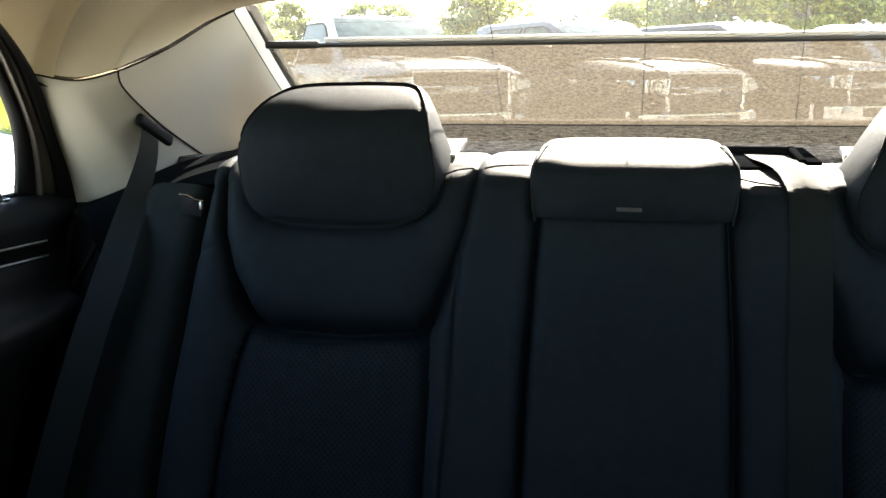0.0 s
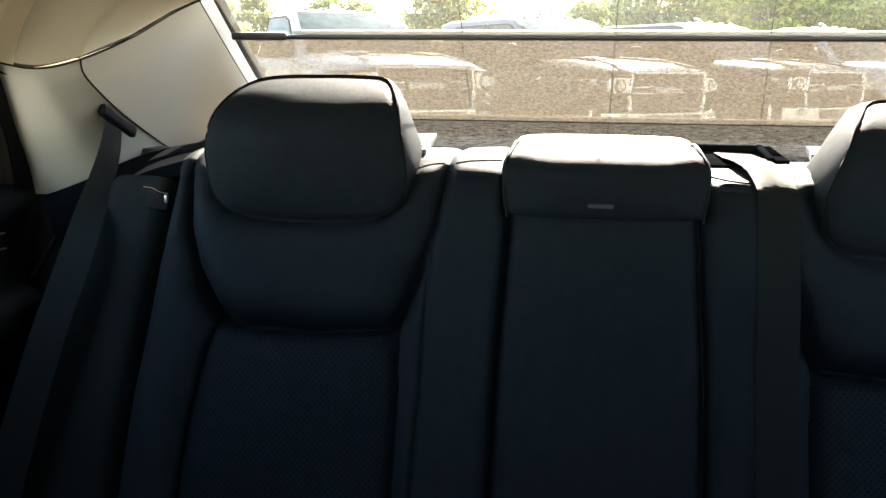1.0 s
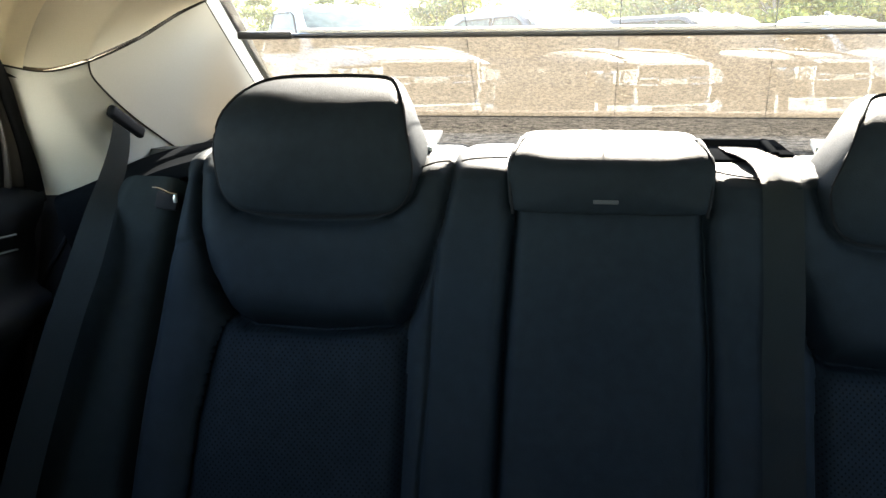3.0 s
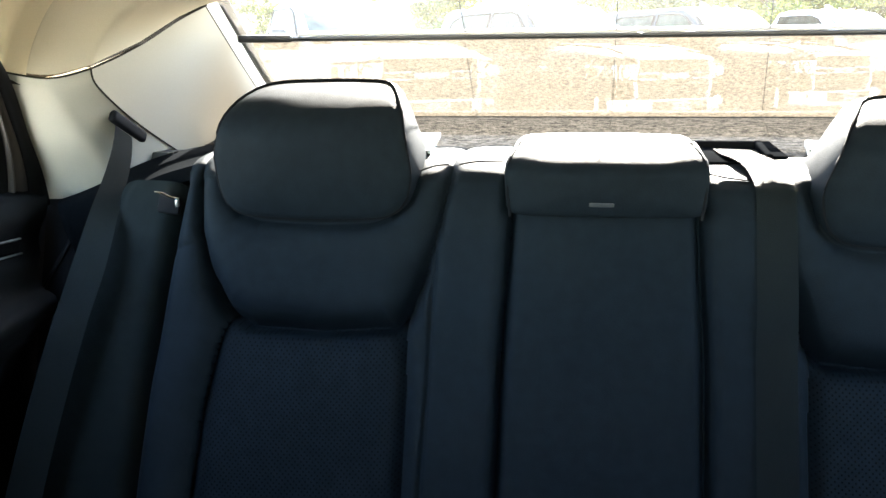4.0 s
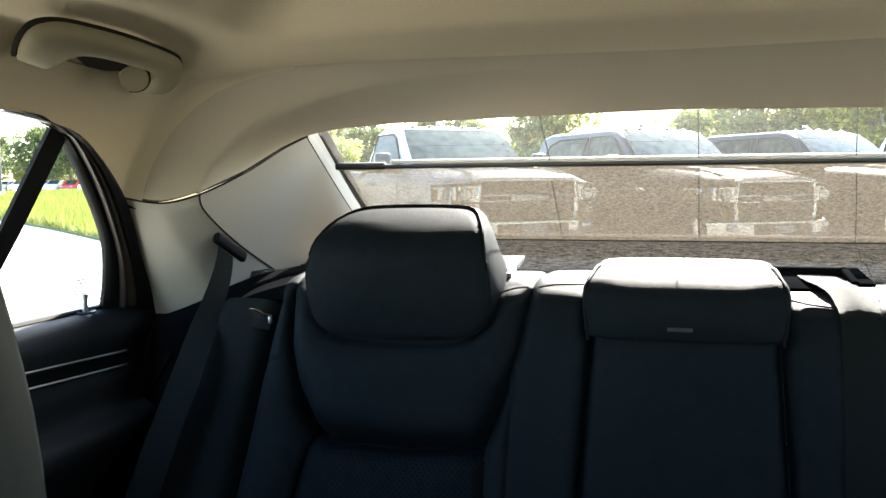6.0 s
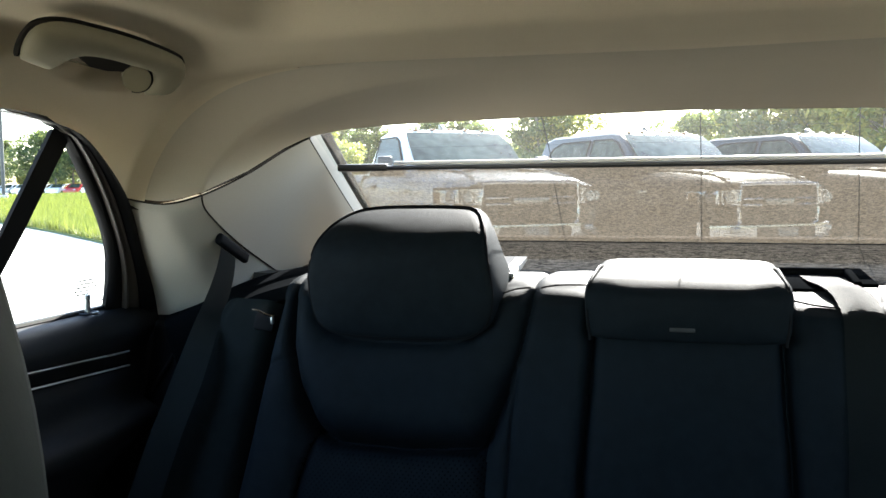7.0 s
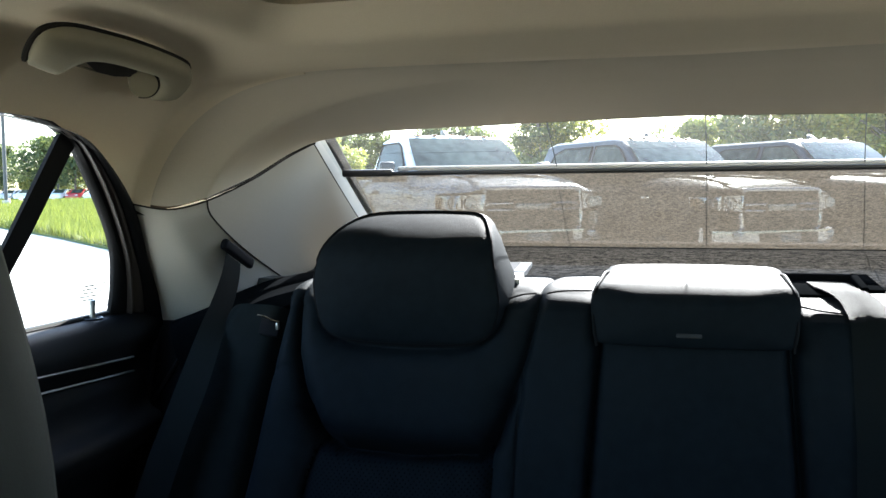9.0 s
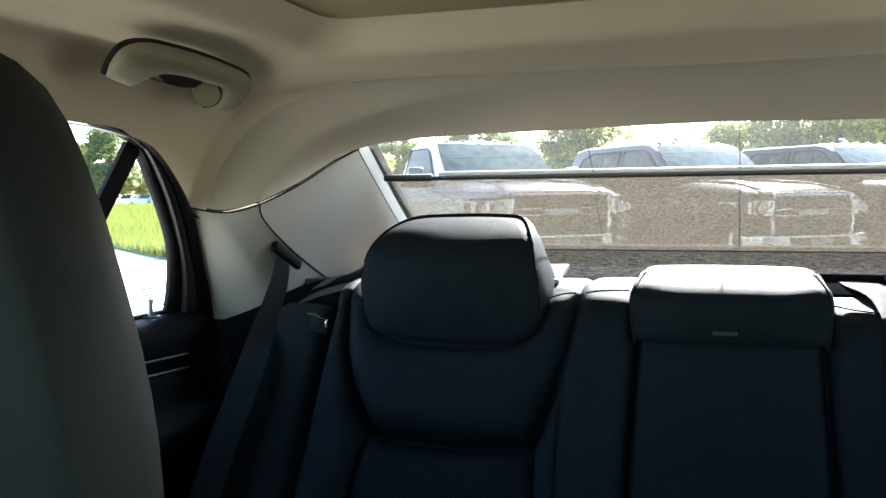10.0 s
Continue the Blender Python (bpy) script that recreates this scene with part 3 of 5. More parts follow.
def seat_surface():
    """The seat's front as one quilted height field, shared out to its panels."""
    nx, ns = 800, 360
    xs = np.linspace(-0.82, 0.82, nx)
    ss = np.linspace(s_of(0.42), S_TOP, ns)
    X, S0 = np.meshgrid(xs, ss)
    M = -np.abs(X)
    # the panels of the right-hand place sit a little lower
    S = S0 + RIGHT_DROP * np.clip((X - 0.13) / 0.06, 0, 1)
    h = np.zeros_like(X)
    for line, amp, w in ((PAD, 0.016, 0.0065), (PAD[3:10], 0.026, 0.015), (INSERT_OUT, 0.014, 0.011), (INSERT_IN, 0.014, 0.011), (FINE, 0.0075, 0.0034), (ARM, 0.030, 0.0062), (OUT_GAP, 0.034, 0.011), (CROSS, 0.004, 0.005), (REST, 0.022, 0.013)):
        h -= amp * np.exp(-(distance(M, S, segments(line)) / w) ** 1.3)
    zz = np.interp(S0, _far, _zs)
    inside = lambda a, b: (M > at_line(S, a)) & (M < at_line(S, b))
    lower_edge = np.interp(M, [p[0] for p in PAD], [s_of(p[1]) for p in PAD])
    in_pad = (M > PAD[1][0] - 0.004) & (M < PAD[-1][0]) & (S > lower_edge)
    in_insert = (~in_pad) & inside(INSERT_OUT, INSERT_IN) & (S < s_of(0.88))
    in_arm = M > at_line(S, ARM)
    in_wing = M < at_line(S, OUT_GAP)
    # swelling of the shoulder pad, hollow of the insert, flat armrest, wing rolled off to the side
    dp = distance(M, S, segments(PAD))
    over = np.clip((S0 - s_of(1.04)) / (s_of(1.062) - s_of(1.04)), 0, 1)
    h += np.where(in_pad, 0.016 * np.tanh(dp / 0.024) * (1 - 0.8 * over), 0)
    h += np.where(in_insert, -0.007 + 0.005 * np.tanh(distance(M, S, segments(INSERT_OUT) + segments(INSERT_IN)) / 0.05), 0)
    h += np.where(in_arm, 0.004 * np.tanh(distance(M, S, segments(ARM)) / 0.02), 0)
    bol = (~in_pad) & (~in_insert) & (~in_arm) & (~in_wing)
    h += np.where(bol, 0.008 * (1 - 0.6 * over), 0)
    h *= 1 - 0.75 * over
    edge = M - at_line(S, WING)
    h += np.where(in_wing, -0.012, 0) - np.where(edge < 0.045, 0.09 * ((0.045 - np.maximum(edge, -0.02)) / 0.065) ** 2, 0)
    rng = np.random.RandomState(4)
    for k in range(5):
        a, b, c, d = rng.uniform(4, 16, 4)
        h += 0.0010 * np.sin(a * X * 2 + b) * np.sin(c * S * 2 + d)
    y = np.interp(S0, _far, _ys)
    dy, dz = np.gradient(y, axis=0), np.gradient(zz, axis=0)
    ln = np.hypot(dy, dz)
    ny, nz = -dz / ln, dy / ln
    low = right_step(X, zz)
    P = np.stack([X, y + ny * h, zz + nz * h - low], -1)
    region = np.select([in_arm, in_pad & (X < 0), in_pad, in_insert & (X < 0), in_insert, in_wing & (X < 0), in_wing, bol & (X < 0)], [0, 1, 2, 3, 4, 5, 6, 7], 8)
    # the wing ends below the shoulder trim
    ok = (edge > -0.02) & ~(in_wing & (S0 > s_of(1.044)))
    return P, region, ok


P, region, ok = seat_surface()
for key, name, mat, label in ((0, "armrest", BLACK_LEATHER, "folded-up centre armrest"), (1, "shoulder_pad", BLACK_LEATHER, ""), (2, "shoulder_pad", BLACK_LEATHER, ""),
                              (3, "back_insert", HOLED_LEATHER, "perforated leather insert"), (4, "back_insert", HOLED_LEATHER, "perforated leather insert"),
                              (5, "side_wing", WING_LEATHER, "smooth side wing, shade toned into its leather"), (6, "side_wing", WING_LEATHER, "smooth side wing, shade toned into its leather"), (7, "bolster", BLACK_LEATHER, ""), (8, "bolster", BLACK_LEATHER, "")):
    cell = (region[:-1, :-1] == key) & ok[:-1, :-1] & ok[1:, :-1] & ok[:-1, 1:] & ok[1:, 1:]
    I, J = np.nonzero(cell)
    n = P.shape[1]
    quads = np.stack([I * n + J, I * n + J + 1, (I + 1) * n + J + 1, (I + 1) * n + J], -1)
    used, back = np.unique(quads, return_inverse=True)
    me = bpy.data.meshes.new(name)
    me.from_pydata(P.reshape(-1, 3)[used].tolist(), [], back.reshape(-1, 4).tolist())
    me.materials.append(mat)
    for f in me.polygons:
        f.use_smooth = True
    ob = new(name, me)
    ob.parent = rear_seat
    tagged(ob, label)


def seat_point(x, z, h):
    s = s_of(z)
    y, zz = float(np.interp(s, _far, _ys)), float(np.interp(s, _far, _zs))
    e = 0.004
    dy, dz = float(np.interp(s + e, _far, _ys) - np.interp(s - e, _far, _ys)), float(np.interp(s + e, _far, _zs) - np.interp(s - e, _far, _zs))
    ln = math.hypot(dy, dz)
    return Vector((x, y - dz / ln * h, zz + dy / ln * h - float(right_step(x, zz))))


for run in ([(-0.240, 1.050), (-0.220, 1.056), (-0.200, 1.058)], [(-0.186, 1.058), (-0.165, 1.061), (-0.127, 1.062)], [(0.127, 1.056), (0.150, 1.055), (0.180, 1.052)]):
    part("top_seam", tube(spline([seat_point(x, z, 0.0055) for x, z in run], 14), 0.0013), PIPING, rear_seat, "sewn seam over the top edge")


def cushion(front, depth, lean, puff, back_scale=0.9, rings=14, bend=None, flare=0.0):
    """A padded block: a front outline (x, z) round a middle, swelling by puff, with rounded edges, drawn back by depth. Local y points back."""
    cx = sum(p[0] for p in front) / len(front)
    cz = sum(p[1] for p in front) / len(front)
    out = spline([(p[0], 0, p[1]) for p in front] + [(front[0][0], 0, front[0][1])], 73)[:-1]
    rows = []
    for k in range(rings):
        r = (k + 0.001) / (rings - 1)
        rows.append([Vector((cx + (p.x - cx) * r, -puff * (1 - r ** 2.6), cz + (p.z - cz) * r)) for p in out])
    for t, g in ((0.03, 1.012), (0.10, 1.022), (0.3, 1.02), (0.6, 0.99), (0.85, 0.94), (0.96, 0.88), (1.0, 0.78), (1.0, 0.02)):
        g = 1 + (g - 1) * (1 if g > 1 else (1 - back_scale) * 10)
        rows.append([Vector((cx + (p.x - cx) * g + math.copysign(flare * t * min(max((1.15 - p.z) / 0.10, 0), 1), p.x - cx), depth * t, cz + (p.z - cz) * g + lean * depth * t)) for p in out])
    if bend:
        rows = [[Vector((p.x, p.y + bend(p.z), p.z)) for p in r] for r in rows]
        out = [Vector((p.x, p.y + bend(p.z), p.z)) for p in out]
    return sheet(rows, closed=True), out


def head_restraint(x, outline, y, depth, lean, puff, piping=True, back=0.9, bend=None, flare=0.0):
    bm, out = cushion(outline, depth, lean, puff, back, bend=bend, flare=flare)
    bmesh.ops.translate(bm, verts=bm.verts, vec=(x, y, 0))
    hr = part("head_restraint", bm, BLACK_LEATHER, rear_seat, "padded black leather head restraint", 70)
    if piping:
        part("piping", tube([(p.x * 1.02 + x, p.y + y + 0.004, 1.08 + (p.z - 1.08) * 1.02) for p in out], 0.0019, True), PIPING, hr, "black edge piping")
    return hr


OUTER = [(-0.129, 1.075), (-0.125, 1.102), (-0.118, 1.127), (-0.099, 1.154), (-0.068, 1.166), (0.0, 1.1685), (0.05, 1.168), (0.084, 1.165), (0.101, 1.152), (0.114, 1.127), (0.125, 1.07),
         (0.126, 1.048), (0.120, 1.023), (0.106, 1.007), (0.08, 0.999), (0.0, 0.996), (-0.08, 0.999), (-0.106, 1.007), (-0.119, 1.021), (-0.126, 1.046)]
for x in (-0.372, 0.384):
    o = OUTER if x < 0 else [(-p[0] + (0.018 * min(max((p[1] - 1.07) / 0.08, 0), 1) if p[0] > 0 else 0), p[1] - RIGHT_DROP) for p in OUTER]
    fold = 1.088 if x < 0 else 1.088 - RIGHT_DROP
    head_restraint(x, o, 1.018, 0.105, -0.05, 0.014, back=0.965, bend=lambda z: 0.092 * min(max((z - fold) / 0.080, 0), 1.1) ** 2.4, flare=0.026)
CENTRE = [(-0.119, 1.016), (-0.121, 1.04), (-0.121, 1.068), (-0.112, 1.080), (-0.08, 1.083), (0, 1.084), (0.08, 1.083), (0.112, 1.080), (0.121, 1.068), (0.121, 1.04), (0.119, 1.016), (0.11, 1.008), (0.05, 1.006), (-0.05, 1.006), (-0.11, 1.008)]
mid_rest = head_restraint(0.0, CENTRE, 1.016, 0.12, 0.10, 0.010, False, 0.985, bend=lambda z: 0.030 * min(max((z - 1.058) / 0.026, 0), 1.2) ** 1.6)
for s in (-1, 1):
    arc = [(s * 0.116, 1.016, 1.004), (s * 0.1195, 1.017, 1.04), (s * 0.1195, 1.024, 1.068), (s * 0.114, 1.05, 1.083), (s * 0.112, 1.09, 1.089), (s * 0.110, 1.12, 1.088)]
    part("piping", tube(spline(arc, 24), 0.002), PIPING, mid_rest, "black edge piping")
part("tag", box((0.03, 0.003, 0.005), (-0.004, 1.008, 1.022), 0.001), material("grey_woven_tag", (0.04, 0.04, 0.04), 0.8), mid_rest, "small grey woven tag")

# ---- seat belts and buckle ----
belt = thing("seat_belt", "dark grey seat belt hanging from the pillar", "seat belt")
guide = box((0.012, 0.088, 0.018), (-0.690, 1.147, 1.103), 0.005, 3, pose(0, 0, 0, -27, 0, -4))
part("slot_bezel", guide, PIPING, belt, "black plastic belt guide", 60)
mid = spline([(-0.686, 1.126, 1.098), (-0.681, 1.108, 1.072), (-0.675, 1.075, 1.040), (-0.672, 1.033, 1.000), (-0.668, 0.992, 0.958), (-0.676, 0.968, 0.91), (-0.690, 0.938, 0.845), (-0.718, 0.885, 0.70), (-0.740, 0.80, 0.50)], 40)
wide = [Vector((0.001, 0.020, -0.010)).lerp(Vector((0.0255, 0.004, 0.006)), min(1, k / 13)) for k in range(40)]
part("webbing", ribbon(mid, wide), WEBBING, belt)

buckle = thing("seat_latch", "small chrome seat-back release lever beside the rear seat", "latch")
part("lever", box((0.030, 0.012, 0.024), (-0.581, 1.041, 1.006), 0.003, 2, pose(0, 0, 0, -18, 8, 6)), MATT_VINYL, buckle)
part("catch", box((0.004, 0.006, 0.010), (-0.5665, 1.034, 1.010), 0.0012), SATIN, buckle, "small chrome catch")
part("rim", tube(spline([(-0.599, 1.037, 1.024), (-0.588, 1.034, 1.0235), (-0.574, 1.033, 1.018), (-0.564, 1.035, 1.016)], 14), 0.0016), CHROME, buckle, "bright chrome rim")

centre_belt = thing("centre_seat_belt", "grey seat belt lying over the rear seat back", "seat belt")
part("outlet", box((0.098, 0.085, 0.006), (0.164, 1.156, 1.066), 0.002, 2, pose(0, 0, 0, 7, 0, 0)), SUNLESS_BLACK, centre_belt, "black floor of the belt outlet")
part("outlet_back", box((0.104, 0.009, 0.016), (0.163, 1.203, 1.0745), 0.003, 3), MATT_VINYL, centre_belt, "black plastic rim of the belt outlet")
part("outlet_side", box((0.010, 0.085, 0.016), (0.211, 1.163, 1.0705), 0.003, 3, pose(0, 0, 0, 7, 0, 0)), SUNLESS_BLACK, centre_belt)
part("outlet_plate", box((0.020, 0.12, 0.006), (0.230, 1.205, 1.0695), 0.002, 2, pose(0, 0, 0, 4, 0, 0)), SUNLESS_BLACK, centre_belt, "flat dark plate beside the belt outlet")
mid = [Vector((0.172, 1.192, 1.0735)), Vector((0.177, 1.15, 1.0712)), Vector((0.186, 1.112, 1.0695))] + [seat_point(0.197, 1.066, 0.005), seat_point(0.201, 1.056, 0.007)] + [seat_point(0.204, z, 0.0115) for z in (1.04, 1.0, 0.95, 0.9)] + [seat_point(0.202, 0.85 - 0.06 * k, 0.011) for k in range(8)]
part("webbing", ribbon(spline(mid, 60), [Vector((0.0235, 0.012 * max(0, 1 - k / 10), 0)) for k in range(60)]), WEBBING, centre_belt)

# ---- lower side trim, doors ----
for s in (1, -1):
    low = [(-0.863, 1.192, 0.985), (-0.80, 1.185, 0.99), (-0.73, 1.205, 1.005), (-0.71, 1.26, 1.025), (-0.698, 1.331, 1.042)]
    foot = [(-0.86, 1.0, 0.35), (-0.80, 1.0, 0.35), (-0.73, 1.03, 0.35), (-0.71, 1.05, 0.35), (-0.68, 1.1, 0.35)]
    rows = [spline(flip(low, s), 16), spline(flip([(a[0], a[1] * 0.6 + b[1] * 0.4 + 0.02, 0.8) for a, b in zip(low, foot)], s), 16), spline(flip(foot, s), 16)]
    structure("trim", sheet(rows, 0.01, (0, 1, 0)), MATT_VINYL, "black lower side trim beside the rear seat", "side trim", 60)

structure("trim", tube(spline([(-0.782, 1.177, 0.984), (-0.806, 1.164, 0.937), (-0.827, 1.153, 0.899), (-0.848, 1.143, 0.863), (-0.869, 1.134, 0.831), (-0.898, 1.119, 0.779)], 24), 0.0032), DOOR_VINYL, "thin black welt along the door opening", "door welt")

GLASS_EDGE = [(-0.72, -0.35, 1.283), (-0.72, 0.2, 1.287), (-0.72, 0.71, 1.285), (-0.726, 0.793, 1.275), (-0.733, 0.83, 1.262), (-0.77, 0.921, 1.195), (-0.811, 1.007, 1.12), (-0.847, 1.057, 1.055), (-0.871, 1.08, 1.005)]
OPENING = [(-0.70, -0.35, 1.287), (-0.702, 0.2, 1.289), (-0.707, 0.695, 1.287), (-0.713, 0.787, 1.276), (-0.724, 0.858, 1.257), (-0.760, 0.976, 1.187), (-0.807, 1.075, 1.098), (-0.84, 1.145, 1.036), (-0.866, 1.195, 0.975)]


def car_door(s, seen):
    door = thing("car_door", "black vinyl rear door with chrome strips and its window closed", "car door", "car doors")
    cross = [(-0.895, 1.008), (-0.872, 1.012), (-0.850, 1.007), (-0.838, 0.990), (-0.834, 0.965), (-0.838, 0.955), (-0.840, 0.940), (-0.838, 0.926), (-0.832, 0.918), (-0.826, 0.885), (-0.815, 0.868), (-0.79, 0.858),
             (-0.782, 0.846), (-0.786, 0.825), (-0.81, 0.80), (-0.83, 0.74), (-0.84, 0.55), (-0.84, 0.32)]
    end = lambda z: float(np.interp(z, (0.3, 0.7, 0.8, 0.9, 1.0), (0.86, 0.99, 1.05, 1.12, 1.175)))
    rows = []
    for x, z, _ in spline([(x, z, 0) for x, z in cross], 70):
        e = end(z)
        rows.append([(s * (x - 0.05), e + 0.012, z)] + [(s * (x - 0.010 * max(0, (t - 0.97) / 0.03)), -0.6 + (e + 0.6) * t, z) for t in np.linspace(1, 0, 24)])
    part("panel", sheet(rows, 0.03, (-s, 0, 0)), DOOR_VINYL, door, "", 60)
    for z0, z1, r in ((0.958, 0.947, 0.0022), (0.936, 0.925, 0.0022)):
        part("chrome_strip", tube([(s * -0.833, 0.3, z0 + 0.02), (s * -0.833, 0.86, z0), (s * -0.833, 1.072, z1)], r, squash=0.6), SATIN, door, "thin satin chrome strip")
    part("accent", sheet([[(s * -0.8375, 0.3, 0.974), (s * -0.8375, 0.86, 0.954), (s * -0.8375, 1.07, 0.944)], [(s * -0.8375, 0.3, 0.960), (s * -0.8375, 0.86, 0.940), (s * -0.8375, 1.07, 0.929)]], 0.002, (s, 0, 0)), FRIT, door, "glossy black inlay")
    # frame of the window in stepped strips
    g, o = spline(flip(GLASS_EDGE, s), 90), spline(flip(OPENING, s), 90)
    lane = lambda t, d: [a.lerp(b, t) + Vector((s * d, -d * 0.6, 0)) for a, b in zip(g, o)]
    for name, t0, t1, d0, d1, mat, lab in (("run_channel", -0.1, 0.22, 0.0, 0.003, RUBBER, "black rubber glass channel"), ("inner_bead", 0.22, 0.34, 0.006, 0.006, BROWN_TRIM, "brown-black bead"),
                                           ("window_frame", 0.34, 0.62, 0.002, 0.004, BROWN_TRIM, "satin brown-black frame"), ("door_seal", 0.62, 1.02, 0.010, 0.006, RUBBER, "black rubber seal")):
        a, b = lane(t0, d0), lane(t1, d1)
        m = [(p + q) / 2 + Vector((s * 0.004, -0.003, 0)) for p, q in zip(a, b)]
        part(name, sheet([a, m, b], 0.008, (-s, 0.2, 0.1)), mat, door, lab, 60)
    sill = [Vector((s * -0.873, -0.6 + 1.69 * k / 20, 1.014)) for k in range(21)]
    part("waist_seal", tube(sill, 0.004), RUBBER, door, "black rubber waist seal")
    bar = [(s * -0.728, 0.812, 1.272), (s * -0.795, 0.795, 1.145), (s * -0.873, 0.775, 1.008)]
    bm = sheet([[Vector(p) + Vector((0, d, 0)) for p in bar] for d in (-0.011, 0.024)], 0.006, (-s, 0, 0))
    part("divider_bar", bm, RUBBER, door, "glossy black window divider")
    side = [[(s * (-0.722 - 0.15 * k / 6), y, 1.287 - 0.277 * k / 6) for y in np.linspace(-0.35, 1.10 - 0.22 * (1 - k / 6) ** 1.5, 8)] for k in range(7)]
    glass = part("pane", sheet(side), CAR_GLASS, door, "clear side window glass")
    glass.visible_shadow = False
    if seen:
        pin = part("lock_pin", tube([(s * -0.866, 1.022, 1.008), (s * -0.866, 1.022, 1.035)], 0.0045, sides=12), SATIN, door, "ribbed metal lock pin")
        part("pin_cap", tube([(s * -0.866, 1.022, 1.034), (s * -0.866, 1.022, 1.041)], 0.0055, sides=12), SATIN, pin)
        part("pin_collar", tube([(s * -0.866 + 0.014 * math.cos(k * math.pi / 8), 1.022 + 0.014 * math.sin(k * math.pi / 8), 1.013) for k in range(16)], 0.002, True), BLACK_PLASTIC, pin, "black collar ring")
        for y, z, w in ((0.988, 1.067, 0.030), (0.990, 1.0615, 0.038), (0.988, 1.056, 0.034), (0.992, 1.0505, 0.040), (0.994, 1.045, 0.026), (1.016, 1.069, 0.007), (1.016, 1.056, 0.006)):
            x = s * (-0.722 - 0.15 * (1.287 - z) / 0.277 + 0.002)
            part("glass_print", sheet([[(x, y - w / 2, z + 0.0011), (x, y + w / 2, z + 0.0011)], [(x - s * 0.001, y - w / 2, z - 0.0011), (x - s * 0.001, y + w / 2, z - 0.0011)]], 0.0004, (s, 0, 0)), PRINT, door, "small grey etched print")
    return door


car_door(1, True)
car_door(-1, False)

# ---- front seat ----
front_seat = thing("front_seat", "black leather front seat back with rounded shoulders", "car seat")
outline = [(-0.31, 0.55), (-0.316, 0.8), (-0.321, 0.95), (-0.325, 1.036), (-0.331, 1.086), (-0.341, 1.13), (-0.354, 1.175), (-0.368, 1.218), (-0.386, 1.259), (-0.408, 1.287), (-0.44, 1.298), (-0.5, 1.302), (-0.60, 1.298),
           (-0.66, 1.26), (-0.69, 1.15), (-0.70, 0.9), (-0.70, 0.55), (-0.5, 0.5)]
bm, edge = cushion(outline, 0.10, 0.0, 0.03)
bmesh.ops.translate(bm, verts=bm.verts, vec=(0, 0.225, 0))
part("backrest", bm, SEAT_BACK, front_seat, "", 70)
part("seat_base", box((0.5, 0.5, 0.16), (-0.52, 0.05, 0.50), 0.06, 3), BLACK_LEATHER, front_seat, "", 70)
part("collar", box((0.07, 0.03, 0.008), (-0.455, 0.24, 1.306), 0.003), BLACK_PLASTIC, front_seat, "black head restraint collar")

# ---- grab handle ----
handle = thing("grab_handle", "beige folding grab handle on the roof rail", "grab handle")
# outer and inner outline of the grip on its face: y along the car, w from the roof's side down towards the door
GRIP_OUT = [(0.615, 0.80), (0.604, 0.62), (0.593, 0.38), (0.588, 0.17), (0.595, 0.02), (0.615, -0.06), (0.649, -0.075), (0.693, -0.07), (0.746, -0.02), (0.803, 0.08), (0.830, 0.20), (0.854, 0.48), (0.872, 0.84), (0.877, 1.07)]
GRIP_IN = [(0.664, 0.92), (0.661, 0.75), (0.660, 0.55), (0.668, 0.39), (0.698, 0.345), (0.743, 0.39), (0.768, 0.41), (0.790, 0.47), (0.809, 0.63), (0.823, 0.82), (0.834, 1.03), (0.841, 1.14)]
RAIL_OUT = Vector((0.43, 0, -0.9))


def on_rail(y, w, lift=0.0):
    """A place on the handle's face; lift goes up into the roof."""
    return Vector((-0.553 - 0.067 * w - 0.43 * lift, y, 1.350 - 0.032 * w + 0.9 * lift))


def grab_grip():
    outer = spline([on_rail(y, w) for y, w in GRIP_OUT], 64)
    inner = spline([on_rail(y, w) for y, w in GRIP_IN], 64)
    rows = []
    for k in range(64):
        t = k / 63
        fat = float(np.interp(t, (0, 0.05, 0.15, 0.5, 0.85, 0.96, 1), (0.002, 0.009, 0.013, 0.012, 0.012, 0.008, 0.002)))
        ring = []
        for j in range(20):
            a = 2 * math.pi * j / 20
            u = 0.5 - 0.5 * math.copysign(abs(math.cos(a)) ** 0.75, math.cos(a))
            ring.append(outer[k].lerp(inner[k], u) + RAIL_OUT * fat * math.copysign(abs(math.sin(a)) ** 0.8, math.sin(a)))
        rows.append(ring)
    rows.insert(0, [sum(rows[0], Vector()) / 20 + (p - sum(rows[0], Vector()) / 20) * 0.02 for p in rows[0]])
    rows.append([sum(rows[-1], Vector()) / 20 + (p - sum(rows[-1], Vector()) / 20) * 0.02 for p in rows[-1]])
    return sheet(rows, closed=True)


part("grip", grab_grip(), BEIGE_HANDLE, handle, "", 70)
# solid dark tube in place of the shadow round the grip
part("shadow_gap", tube(spline([on_rail(y, w + 0.02, 0.005) for y, w in GRIP_OUT], 64), 0.0030), SEAM, handle, "dark tube drawn as the shadow round the grip")
centre, FACE = on_rail(0.785, 0.72, -0.002), Vector((0.55, -0.66, -0.52))
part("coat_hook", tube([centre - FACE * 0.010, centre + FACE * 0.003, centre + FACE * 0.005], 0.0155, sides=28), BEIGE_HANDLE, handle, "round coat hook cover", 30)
side = FACE.cross(Vector((0, 0, 1))).normalized()
rise = side.cross(FACE).normalized()
